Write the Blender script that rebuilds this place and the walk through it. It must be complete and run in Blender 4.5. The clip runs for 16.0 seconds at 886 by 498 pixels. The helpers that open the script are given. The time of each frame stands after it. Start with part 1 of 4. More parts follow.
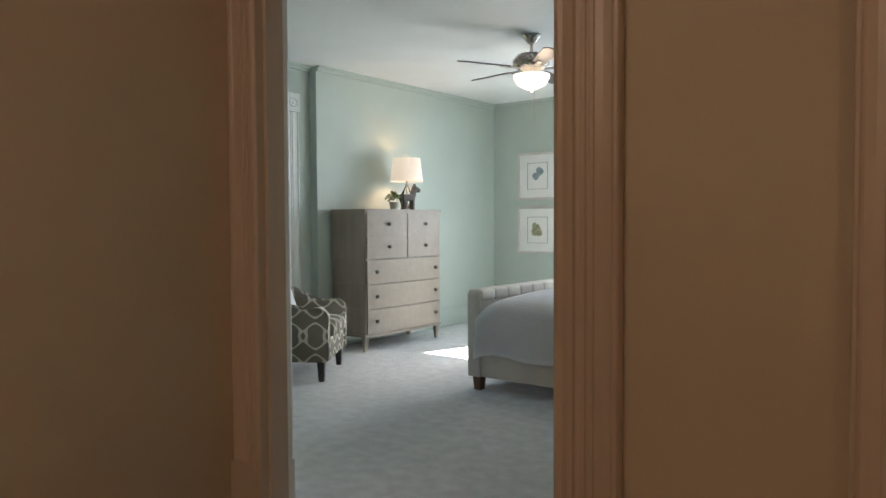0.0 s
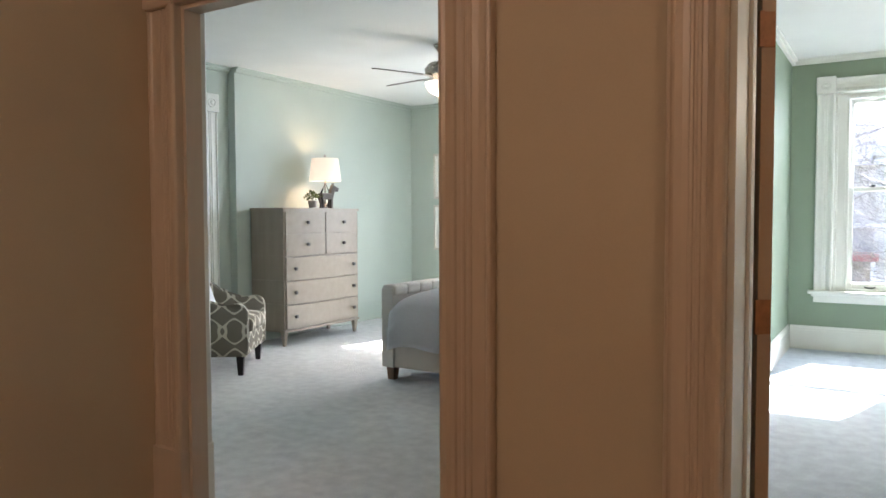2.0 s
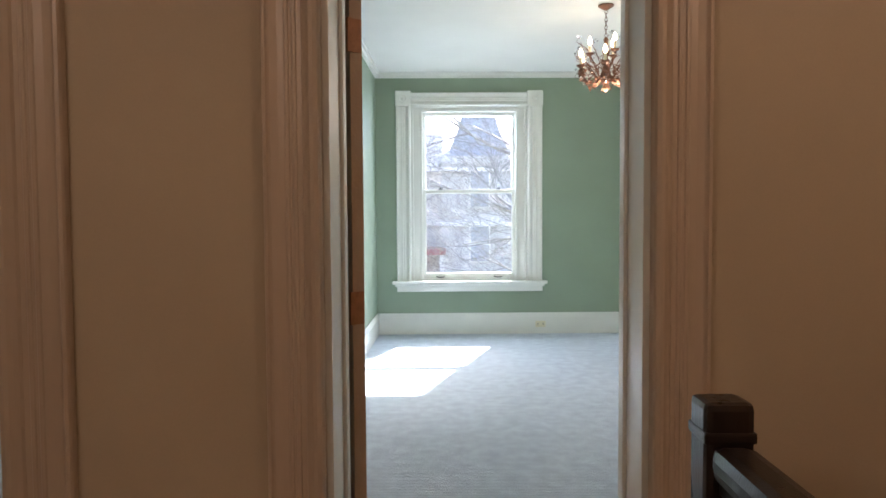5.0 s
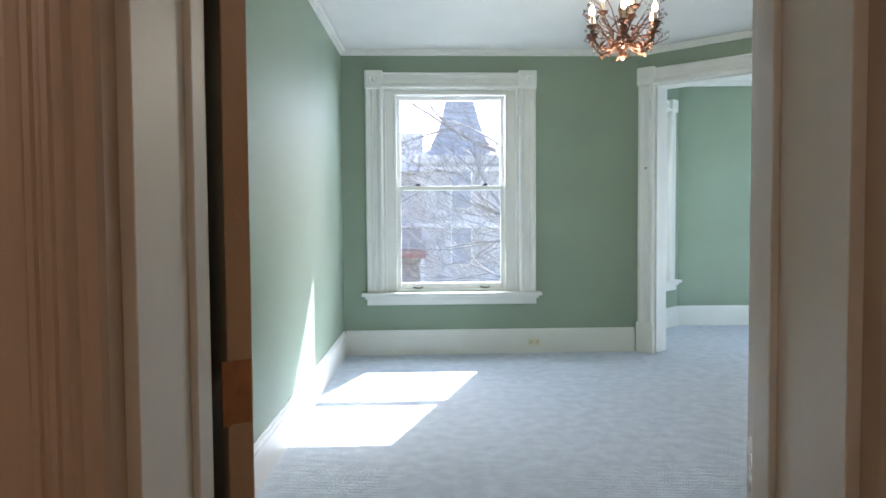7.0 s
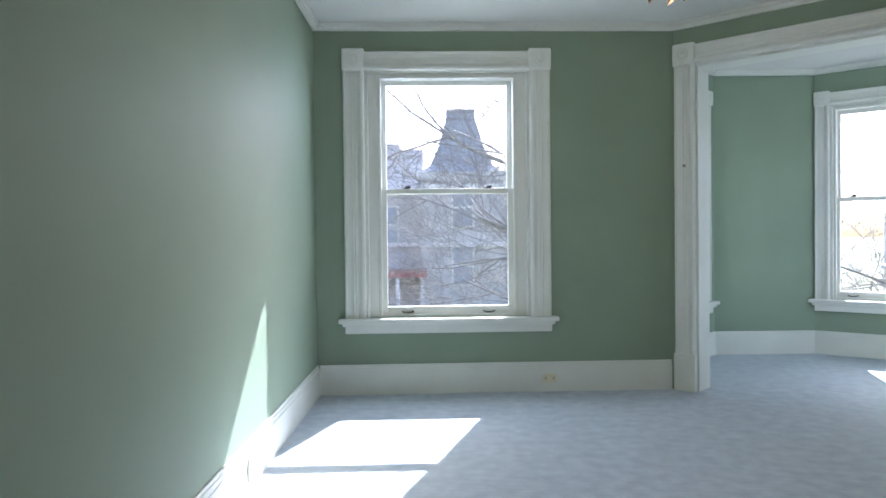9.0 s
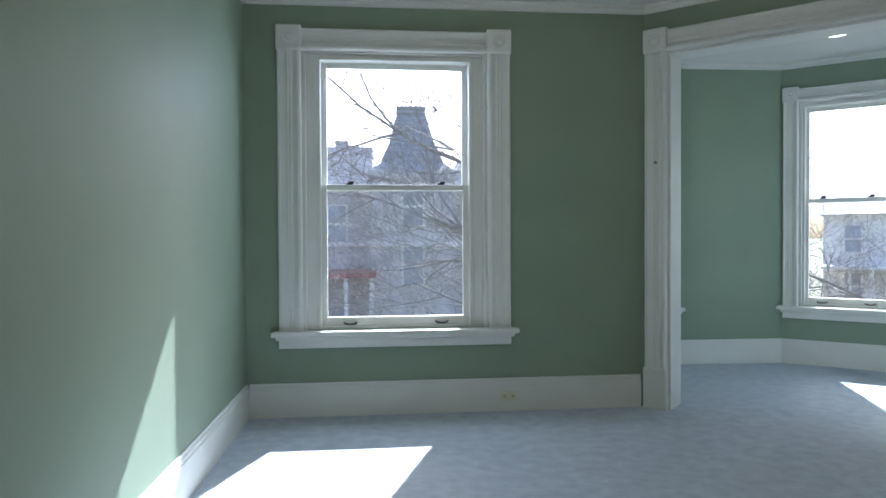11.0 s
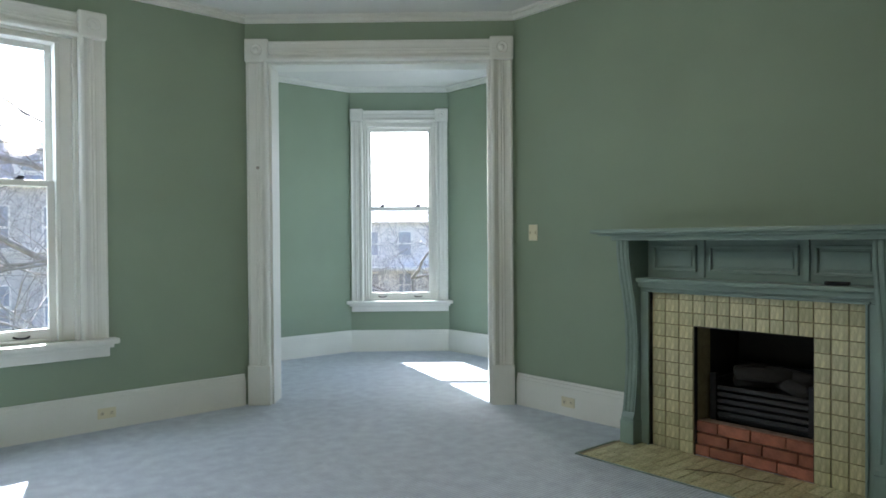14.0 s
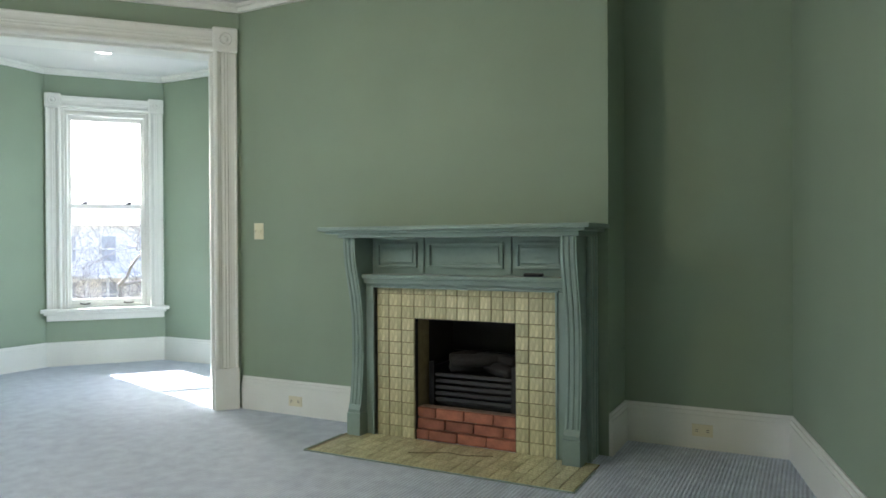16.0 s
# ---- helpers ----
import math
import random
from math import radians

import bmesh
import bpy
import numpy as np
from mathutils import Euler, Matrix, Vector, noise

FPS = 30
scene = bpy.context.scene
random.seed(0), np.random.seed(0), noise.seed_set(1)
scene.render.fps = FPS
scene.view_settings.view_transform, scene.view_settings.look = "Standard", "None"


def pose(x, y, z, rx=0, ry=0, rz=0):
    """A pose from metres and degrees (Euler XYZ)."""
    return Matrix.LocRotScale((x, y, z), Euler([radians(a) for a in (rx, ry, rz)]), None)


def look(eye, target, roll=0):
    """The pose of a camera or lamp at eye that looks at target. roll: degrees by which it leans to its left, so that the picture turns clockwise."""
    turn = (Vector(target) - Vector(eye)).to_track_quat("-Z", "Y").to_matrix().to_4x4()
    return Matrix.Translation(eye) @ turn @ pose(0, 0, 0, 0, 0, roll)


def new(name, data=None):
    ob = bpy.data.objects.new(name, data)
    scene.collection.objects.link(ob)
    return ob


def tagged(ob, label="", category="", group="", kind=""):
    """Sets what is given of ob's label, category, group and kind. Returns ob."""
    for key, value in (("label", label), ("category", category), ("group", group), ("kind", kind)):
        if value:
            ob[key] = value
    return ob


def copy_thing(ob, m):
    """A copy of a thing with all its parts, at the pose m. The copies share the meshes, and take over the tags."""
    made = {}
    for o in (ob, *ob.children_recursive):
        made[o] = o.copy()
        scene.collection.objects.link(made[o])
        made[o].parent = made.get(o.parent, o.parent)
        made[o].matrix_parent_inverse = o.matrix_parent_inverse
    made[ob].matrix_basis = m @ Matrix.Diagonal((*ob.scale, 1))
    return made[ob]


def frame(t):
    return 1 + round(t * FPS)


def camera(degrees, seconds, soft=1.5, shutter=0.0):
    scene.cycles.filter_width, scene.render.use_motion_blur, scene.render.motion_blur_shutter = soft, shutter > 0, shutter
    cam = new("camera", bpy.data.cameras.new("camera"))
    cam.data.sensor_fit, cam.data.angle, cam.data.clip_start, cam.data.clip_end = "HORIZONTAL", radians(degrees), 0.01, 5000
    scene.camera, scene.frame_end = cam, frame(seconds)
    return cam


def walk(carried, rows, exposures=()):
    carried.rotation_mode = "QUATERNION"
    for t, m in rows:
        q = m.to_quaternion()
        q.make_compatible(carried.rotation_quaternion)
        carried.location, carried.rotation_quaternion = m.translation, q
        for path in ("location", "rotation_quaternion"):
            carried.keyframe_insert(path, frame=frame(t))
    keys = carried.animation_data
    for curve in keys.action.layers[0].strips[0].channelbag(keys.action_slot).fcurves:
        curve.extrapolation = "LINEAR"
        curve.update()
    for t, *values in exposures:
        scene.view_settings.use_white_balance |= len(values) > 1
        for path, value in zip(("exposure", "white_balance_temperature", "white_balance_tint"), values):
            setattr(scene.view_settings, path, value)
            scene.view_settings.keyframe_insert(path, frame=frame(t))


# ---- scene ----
cam = camera(63.7, 16.0, soft=1.6)
PATH = [
    (0, (-0.338, -3.123, 1.326), (-1.574, -1.553, 1.252), -0.3),
    (0.5, (-0.232, -3.239, 1.341), (-1.466, -1.667, 1.265), -0.2),
    (1, (-0.143, -3.296, 1.347), (-1.367, -1.716, 1.268), -0.1),
    (1.5, (-0.098, -3.305, 1.333), (-1.272, -1.687, 1.256), 0.0),
    (2, (-0.056, -3.352, 1.36), (-1.12, -1.661, 1.272), -0.2),
    (2.5, (-0.017, -3.368, 1.361), (-0.892, -1.572, 1.267), -0.1),
    (3, (-0.018, -3.391, 1.366), (-0.662, -1.5, 1.271), -0.0),
    (3.5, (-0.033, -3.395, 1.351), (-0.466, -1.445, 1.256), -0.2),
    (4, (-0.053, -3.384, 1.350), (-0.301, -1.399, 1.255), -0.2),
    (4.5, (-0.074, -3.372, 1.349), (-0.154, -1.376, 1.255), -0.3),
    (7, (-0.053, -2.13, 1.34), (-0.032, -0.133, 1.251), -0.4),
    (7.5, (-0.040, -1.775, 1.305), (-0.020, 0.225, 1.233), -0.5),
    (7.6, (-0.032, -1.715, 1.318), (-0.016, 0.283, 1.243), -0.5),
    (8, (-0.020, -1.465, 1.285), (-0.006, 0.535, 1.230), -0.6),
    (10.5, (0.068, -0.339, 1.237), (0.099, 1.66, 1.212), -0.3),
    (11, (0.042, -0.28, 1.27), (0.197, 1.713, 1.235), -0.3),
    (11.5, (-0.075, -0.276, 1.3), (0.325, 1.683, 1.259), -0.2),
    (12, (-0.12, -0.287, 1.303), (0.463, 1.626, 1.263), -0.2),
    (12.5, (-0.234, -0.286, 1.298), (0.558, 1.55, 1.259), -0.2),
    (13, (-0.273, -0.292, 1.271), (0.698, 1.456, 1.241), -0.1),
    (13.5, (-0.381, -0.242, 1.254), (0.777, 1.388, 1.227), -0.3),
    (14, (-0.458, -0.225, 1.247), (0.842, 1.295, 1.221), -0.4),
    (14.5, (-0.466, -0.235, 1.248), (0.974, 1.152, 1.218), -0.3),
    (15, (-0.471, -0.236, 1.243), (1.092, 1.012, 1.212), -0.5),
    (15.3, (-0.46, -0.239, 1.228), (1.164, 0.929, 1.201), -0.3),
    (15.5, (-0.473, -0.242, 1.23), (1.2, 0.852, 1.2), -0.6),
    (15.8, (-0.469, -0.234, 1.213), (1.262, 0.769, 1.19), -0.2),
    (16, (-0.505, -0.214, 1.196), (1.271, 0.705, 1.182), -0.3),
]
walk(cam, [(t, look(eye, target, roll)) for t, eye, target, roll in PATH],
     exposures=((0.0, 2.95, 5700, 10), (1.5, 3.25, 5800, 13), (2.2, 3.38, 5750, 13), (4.5, 3.15, 5600, 13), (7.0, 2.85, 5400, 13), (8.2, 2.6, 5400, 14), (10.3, 1.9, 5250, 11), (11.5, 1.8, 5250, 11),
                (13.0, 2.15, 5400, 11), (15.0, 2.6, 5650, 11), (16.0, 2.95, 5750, 12)))

# ---- world and light ----
SUN_TO = Vector((0.31, 1.0, 0.825)).normalized()
world = bpy.data.worlds.new("world")
scene.world = world
world.use_nodes = True
wn = world.node_tree
sky = wn.nodes.new("ShaderNodeTexSky")
sky.sky_type = "NISHITA"
sky.sun_disc = False
sky.sun_elevation = math.asin(SUN_TO.z)
sky.sun_rotation = math.atan2(SUN_TO.x, SUN_TO.y)
sky.dust_density = 5.0
sky.air_density = 0.8
wn.links.new(sky.outputs[0], wn.nodes["Background"].inputs[0])
wn.nodes["Background"].inputs[1].default_value = 0.15


def lamp(name, kind, m, energy, color, size=0.1, size_y=None, label="", angle=None):
    d = bpy.data.lights.new(name, kind)
    d.energy, d.color = energy, color
    if kind == "AREA":
        d.shape, d.size, d.size_y = "RECTANGLE", size, size_y or size
    elif kind == "SUN":
        d.angle = angle
    else:
        d.shadow_soft_size = size
    ob = new(name, d)
    ob.matrix_world = m
    return ob


lamp("sun", "SUN", look(SUN_TO * 20, (0, 0, 0)), 5.0, (1.0, 0.95, 0.87), angle=radians(0.55))

# ---- materials ----


def mat(name, color, rough=0.5, metal=0.0, var=0.12, scale=6.0, bump=0.1, bump_scale=80.0, stretch=(1, 1, 1), tint=None, spec=0.5, random_var=0.0, island=0.0):
    """Principled material with two scales of noise for colour and a fine bump."""
    m = bpy.data.materials.new(name)
    m.use_nodes = True
    n, l = m.node_tree.nodes, m.node_tree.links
    b = n["Principled BSDF"]
    b.inputs["Metallic"].default_value = metal
    b.inputs["Specular IOR Level"].default_value = spec
    tc = n.new("ShaderNodeTexCoord")
    mp = n.new("ShaderNodeMapping")
    mp.inputs["Scale"].default_value = stretch
    l.new(tc.outputs["Object"], mp.inputs[0])
    n1, n2 = n.new("ShaderNodeTexNoise"), n.new("ShaderNodeTexNoise")
    n1.inputs["Scale"].default_value, n2.inputs["Scale"].default_value = scale, bump_scale
    n1.inputs["Detail"].default_value = 4
    l.new(mp.outputs[0], n1.inputs["Vector"])
    l.new(mp.outputs[0], n2.inputs["Vector"])
    ramp = n.new("ShaderNodeMix")
    ramp.data_type = "RGBA"
    dark = tint or tuple(c * (1 - var) for c in color)
    ramp.inputs[6].default_value = (*dark, 1)
    ramp.inputs[7].default_value = (*[min(1, c * (1 + var * 0.5)) for c in color], 1)
    cr = n.new("ShaderNodeMapRange")
    cr.inputs[1].default_value, cr.inputs[2].default_value = 0.3, 0.7
    l.new(n1.outputs[0], cr.inputs[0])
    l.new(cr.outputs[0], ramp.inputs[0])
    out = ramp.outputs[2]
    mul = n.new("ShaderNodeMix")
    mul.data_type, mul.blend_type = "RGBA", "MULTIPLY"
    mul.inputs[0].default_value = min(1.0, var)
    l.new(out, mul.inputs[6])
    g = n.new("ShaderNodeMapRange")
    g.inputs[3].default_value, g.inputs[4].default_value = 0.4, 1.3
    l.new(n2.outputs[0], g.inputs[0])
    l.new(g.outputs[0], mul.inputs[7])
    out = mul.outputs[2]
    if random_var or island:
        hsv = n.new("ShaderNodeHueSaturation")
        mr = n.new("ShaderNodeMapRange")
        amount = random_var or island
        mr.inputs[3].default_value, mr.inputs[4].default_value = 1 - amount, 1 + amount
        if random_var:
            l.new(n.new("ShaderNodeObjectInfo").outputs["Random"], mr.inputs[0])
        else:
            l.new(n.new("ShaderNodeNewGeometry").outputs["Random Per Island"], mr.inputs[0])
        l.new(mr.outputs[0], hsv.inputs["Value"])
        l.new(out, hsv.inputs["Color"])
        out = hsv.outputs[0]
    l.new(out, b.inputs["Base Color"])
    rr = n.new("ShaderNodeMapRange")
    rr.inputs[3].default_value, rr.inputs[4].default_value = max(0.02, rough - 0.08), min(1, rough + 0.08)
    l.new(n1.outputs[0], rr.inputs[0])
    l.new(rr.outputs[0], b.inputs["Roughness"])
    if bump:
        bp = n.new("ShaderNodeBump")
        bp.inputs["Strength"].default_value = bump
        bp.inputs["Distance"].default_value = 0.01
        l.new(n2.outputs[0], bp.inputs["Height"])
        l.new(bp.outputs[0], b.inputs["Normal"])
    return m


def glow(name, color, strength):
    m = bpy.data.materials.new(name)
    m.use_nodes = True
    b = m.node_tree.nodes["Principled BSDF"]
    b.inputs["Base Color"].default_value = (*color, 1)
    b.inputs["Emission Color"].default_value = (*color, 1)
    b.inputs["Emission Strength"].default_value = strength
    return m


def glass_mat(name):
    m = bpy.data.materials.new(name)
    m.use_nodes = True
    n, l = m.node_tree.nodes, m.node_tree.links
    mix, tr, gl, fr = (n.new(k) for k in ("ShaderNodeMixShader", "ShaderNodeBsdfTransparent", "ShaderNodeBsdfGlossy", "ShaderNodeFresnel"))
    gl.inputs["Roughness"].default_value = 0.02
    tr.inputs[0].default_value = (0.97, 0.98, 0.98, 1)
    l.new(fr.outputs[0], mix.inputs[0])
    l.new(tr.outputs[0], mix.inputs[1])
    l.new(gl.outputs[0], mix.inputs[2])
    l.new(mix.outputs[0], n["Material Output"].inputs[0])
    return m


def carpet_mat(name, color, ribs):
    """Cut-pile carpet: fine tuft bump, broad brushed patches and, where ribs, woven rows."""
    m = mat(name, color, 0.95, var=0.13, scale=11.0, bump=0.9, bump_scale=260, spec=0.1)
    n, l = m.node_tree.nodes, m.node_tree.links
    if ribs:
        tc = n.new("ShaderNodeTexCoord")
        w = n.new("ShaderNodeTexWave")
        w.bands_direction = "Y"
        w.inputs["Scale"].default_value, w.inputs["Distortion"].default_value = 16, 1.4
        w.inputs["Detail Scale"].default_value = 5
        l.new(tc.outputs["Object"], w.inputs["Vector"])
        b2 = n.new("ShaderNodeBump")
        b2.inputs["Strength"].default_value, b2.inputs["Distance"].default_value = 0.6, 0.01
        b = n["Principled BSDF"]
        old = b.inputs["Normal"].links[0].from_socket
        l.new(w.outputs[1] if len(w.outputs) > 1 else w.outputs[0], b2.inputs["Height"])
        l.new(old, b2.inputs["Normal"])
        l.new(b2.outputs[0], b.inputs["Normal"])
        mx = n.new("ShaderNodeMix")
        mx.data_type, mx.blend_type = "RGBA", "MULTIPLY"
        mx.inputs[0].default_value = 0.20
        l.new(b.inputs["Base Color"].links[0].from_socket, mx.inputs[6])
        l.new(w.outputs[0], mx.inputs[7])
        l.new(mx.outputs[2], b.inputs["Base Color"])
    return m


GREEN = mat("sage_green_paint", (0.275, 0.345, 0.255), 0.62, var=0.07, scale=1.4, bump=0.07, bump_scale=140, spec=0.3)
PALE = mat("pale_green_paint", (0.49, 0.55, 0.485), 0.5, var=0.05, scale=1.4, bump=0.05, bump_scale=120)
HALL = mat("beige_hall_paint", (0.50, 0.42, 0.30), 0.6, var=0.08, scale=1.2, bump=0.06, bump_scale=120)
WHITE = mat("white_trim_paint", (0.76, 0.77, 0.72), 0.46, var=0.05, scale=3, bump=0.06, bump_scale=50)
CASE = mat("hall_trim_paint", (0.52, 0.43, 0.33), 0.35, var=0.10, scale=3, bump=0.08, bump_scale=40, stretch=(1, 1, 0.1))
CEIL = mat("ceiling_paint", (0.70, 0.71, 0.68), 0.8, var=0.04, scale=2, bump=0.08, bump_scale=150)
CARPET_B = carpet_mat("blue_grey_carpet", (0.79, 0.86, 0.97), True)
CARPET_A = carpet_mat("grey_carpet", (0.78, 0.785, 0.77), False)
HALLFLOOR = mat("hall_floor_wood", (0.22, 0.13, 0.07), 0.35, var=0.3, scale=3, stretch=(0.2, 3, 1))
MANTEL = mat("blue_green_mantel_paint", (0.235, 0.315, 0.275), 0.35, var=0.10, scale=5, bump=0.08, bump_scale=60)
TILE = mat("glazed_cream_tile", (0.62, 0.58, 0.34), 0.16, var=0.3, scale=14, bump=0.15, bump_scale=60, stretch=(3, 5, 0.8), random_var=0.16)
GROUT = mat("dark_grout", (0.34, 0.29, 0.16), 0.9, var=0.2, scale=20)
HEARTHGROUT = mat("worn_grout", (0.26, 0.22, 0.12), 0.9, var=0.2, scale=20)
BRICK = mat("red_brick", (0.42, 0.16, 0.095), 0.8, var=0.3, scale=14, bump=0.5, bump_scale=90, random_var=0.25)
BRICKMORTAR = mat("pale_mortar", (0.34, 0.24, 0.18), 0.95, var=0.3, scale=25)
SOOT = mat("sooty_firebox", (0.045, 0.042, 0.04), 0.9, var=0.4, scale=5, bump=0.4)
IRON = mat("black_cast_iron", (0.025, 0.025, 0.027), 0.45, metal=0.6, var=0.3, scale=20)
GLASS = glass_mat("window_glass")
PLATE = mat("ivory_plate", (0.72, 0.68, 0.50), 0.35, var=0.03, scale=8, bump=0)
DARKWOOD = mat("dark_stained_wood", (0.022, 0.014, 0.011), 0.3, var=0.35, scale=5, stretch=(3, 3, 0.3))
DRESSER = mat("grey_brown_wood", (0.30, 0.25, 0.19), 0.42, var=0.12, scale=5, bump=0.06, stretch=(3, 0.35, 3))
DRESSER_SIDE = mat("grey_brown_wood_side", (0.30, 0.25, 0.19), 0.42, var=0.12, scale=5, bump=0.06, stretch=(3, 3, 0.35))
METAL = mat("brushed_nickel", (0.45, 0.42, 0.38), 0.28, metal=1.0, var=0.1, scale=20, bump=0.02)
PEWTER = mat("dark_pewter", (0.10, 0.095, 0.09), 0.3, metal=0.8, var=0.2, scale=30)
BRONZE = mat("antique_bronze", (0.17, 0.075, 0.04), 0.42, metal=0.6, var=0.4, scale=30)
BRASS = mat("brass_hinge", (0.42, 0.20, 0.09), 0.45, metal=0.15, var=0.25, scale=25)
LINEN = mat("cream_linen", (0.62, 0.58, 0.52), 0.9, var=0.08, scale=5, bump=0.4, bump_scale=400)
BEDLEG = mat("brown_oak", (0.20, 0.10, 0.05), 0.4, var=0.2, scale=8, stretch=(3, 3, 0.4))
BLADE = mat("dark_walnut_blade", (0.07, 0.055, 0.045), 0.35, var=0.2, scale=8)
DUVET = mat("white_cotton", (0.90, 0.90, 0.90), 0.85, var=0.05, scale=3, bump=0.3, bump_scale=40)
DOORPAINT = mat("tan_door_varnish", (0.48, 0.34, 0.22), 0.4, var=0.08, scale=3)
BARK = mat("grey_bark", (0.30, 0.27, 0.255), 0.9, var=0.4, scale=9, bump=0.5, bump_scale=60)
STONE = mat("grey_stone_wall", (0.64, 0.58, 0.53), 0.9, var=0.25, scale=1.2, bump=0.4, bump_scale=8)
SLATE = mat("slate_roof", (0.40, 0.38, 0.38), 0.7, var=0.3, scale=2, bump=0.5, bump_scale=10, stretch=(1, 1, 4))
REDROOF = mat("red_porch_roof", (0.38, 0.13, 0.12), 0.8, var=0.2, scale=2)
DARKGLASS = mat("dark_window_glass", (0.40, 0.40, 0.42), 0.2, var=0.2, scale=2, bump=0)
GRASS = mat("winter_lawn", (0.14, 0.15, 0.07), 0.95, var=0.4, scale=0.6, bump=0.6, bump_scale=12)
ASPHALT = mat("asphalt", (0.06, 0.06, 0.062), 0.9, var=0.3, scale=1, bump=0.5, bump_scale=40)
SIDING = mat("cream_siding", (0.84, 0.77, 0.70), 0.8, var=0.12, scale=1.5, bump=0.3, bump_scale=12, stretch=(0.3, 0.3, 6))
SHADE = bpy.data.materials.new("lamp_shade_fabric")
SHADE.use_nodes = True
_b = SHADE.node_tree.nodes["Principled BSDF"]
_b.inputs["Base Color"].default_value = (0.85, 0.78, 0.68, 1)
_b.inputs["Emission Color"].default_value = (1.0, 0.72, 0.48, 1)
_b.inputs["Emission Strength"].default_value = 0.07
BULB = glow("warm_bulb", (1.0, 0.72, 0.42), 3.0)
BOWL = glow("lit_frosted_glass", (1.0, 0.80, 0.56), 0.22)
DOWNLIGHT = glow("downlight_lens", (1.0, 0.97, 0.9), 2.0)
LEAF = mat("green_leaf", (0.13, 0.17, 0.04), 0.6, var=0.4, scale=30)
CANDLE = mat("candle_sleeve", (0.75, 0.66, 0.48), 0.6, var=0.1, scale=20)
CLAY = mat("dark_clay", (0.10, 0.09, 0.08), 0.6, var=0.2, scale=20)
POT = mat("grey_pot", (0.45, 0.43, 0.40), 0.7, var=0.15, scale=20)
PAPER = mat("white_mat_board", (0.80, 0.79, 0.74), 0.9, var=0.03, scale=10, bump=0)
CRYSTAL = glass_mat("clear_crystal")

# ---- mesh helpers ----


def mesh_of(name, bm, material, smooth=False):
    me = bpy.data.meshes.new(name)
    bmesh.ops.recalc_face_normals(bm, faces=bm.faces)
    bm.to_mesh(me)
    bm.free()
    if smooth:
        for p in me.polygons:
            p.use_smooth = True
    me.materials.append(material)
    return me


def part(name, bm, material, parent=None, label="", m=None, smooth=False):
    ob = new(name, mesh_of(name, bm, material, smooth))
    if parent is not None:
        ob.parent = parent
    if m is not None:
        ob.matrix_local = m
    return tagged(ob, label)


def empty(name, m, label="", category="", group="", kind=""):
    ob = new(name)
    ob.matrix_world = m
    ob.empty_display_size = 0.1
    return tagged(ob, label, category, group, kind)


def box(x0, x1, y0, y1, z0, z1, bevel=0.0, bm=None):
    bm2 = bmesh.new()
    bmesh.ops.create_cube(bm2, size=1)
    for v in bm2.verts:
        v.co = Vector(((x0 + x1) / 2 + v.co.x * (x1 - x0), (y0 + y1) / 2 + v.co.y * (y1 - y0), (z0 + z1) / 2 + v.co.z * (z1 - z0)))
    if bevel:
        bmesh.ops.bevel(bm2, geom=bm2.edges[:], offset=bevel, segments=2, profile=0.6, affect="EDGES")
    return bm2 if bm is None else merge(bm, bm2)


def merge(bm, other):
    me = bpy.data.meshes.new("tmp")
    other.to_mesh(me)
    other.free()
    bm.from_mesh(me)
    bpy.data.meshes.remove(me)
    return bm


def boxes(*rows, bevel=0.0):
    bm = bmesh.new()
    for r in rows:
        box(*r, bevel=bevel, bm=bm)
    return bm


def prism(points, z0, z1, bm=None):
    """A solid from a plan outline, from z0 up to z1."""
    b = bmesh.new()
    lo = [b.verts.new((x, y, z0)) for x, y in points]
    hi = [b.verts.new((x, y, z1)) for x, y in points]
    b.faces.new(lo)
    b.faces.new(hi)
    n = len(points)
    for i in range(n):
        b.faces.new((lo[i], lo[(i + 1) % n], hi[(i + 1) % n], hi[i]))
    return b if bm is None else merge(bm, b)


def lathe(profile, seg=24, bm=None, center=(0, 0, 0)):
    """A turned solid from (radius, height) rows."""
    b = bmesh.new()
    rings = []
    for r, z in profile:
        rings.append([b.verts.new((center[0] + r * math.cos(2 * math.pi * i / seg), center[1] + r * math.sin(2 * math.pi * i / seg), center[2] + z)) for i in range(seg)])
    for a, c in zip(rings, rings[1:]):
        for i in range(seg):
            b.faces.new((a[i], a[(i + 1) % seg], c[(i + 1) % seg], c[i]))
    b.faces.new(rings[0])
    b.faces.new(rings[-1])
    return b if bm is None else merge(bm, b)


def tube(points, radii, seg=6, bm=None):
    """A tapered tube along points."""
    b = bmesh.new()
    rings = []
    for i, p in enumerate(points):
        p = Vector(p)
        d = Vector(points[min(i + 1, len(points) - 1)]) - Vector(points[max(i - 1, 0)])
        d = d.normalized() if d.length else Vector((0, 0, 1))
        u = d.orthogonal().normalized() if abs(d.z) > 0.9 else d.cross(Vector((0, 0, 1))).normalized()
        w = d.cross(u)
        r = radii[i] if isinstance(radii, (list, tuple)) else radii
        rings.append([b.verts.new(p + r * (math.cos(2 * math.pi * k / seg) * u + math.sin(2 * math.pi * k / seg) * w)) for k in range(seg)])
    for a, c in zip(rings, rings[1:]):
        for i in range(seg):
            b.faces.new((a[i], a[(i + 1) % seg], c[(i + 1) % seg], c[i]))
    b.faces.new(rings[0])
    b.faces.new(rings[-1])
    return b if bm is None else merge(bm, b)


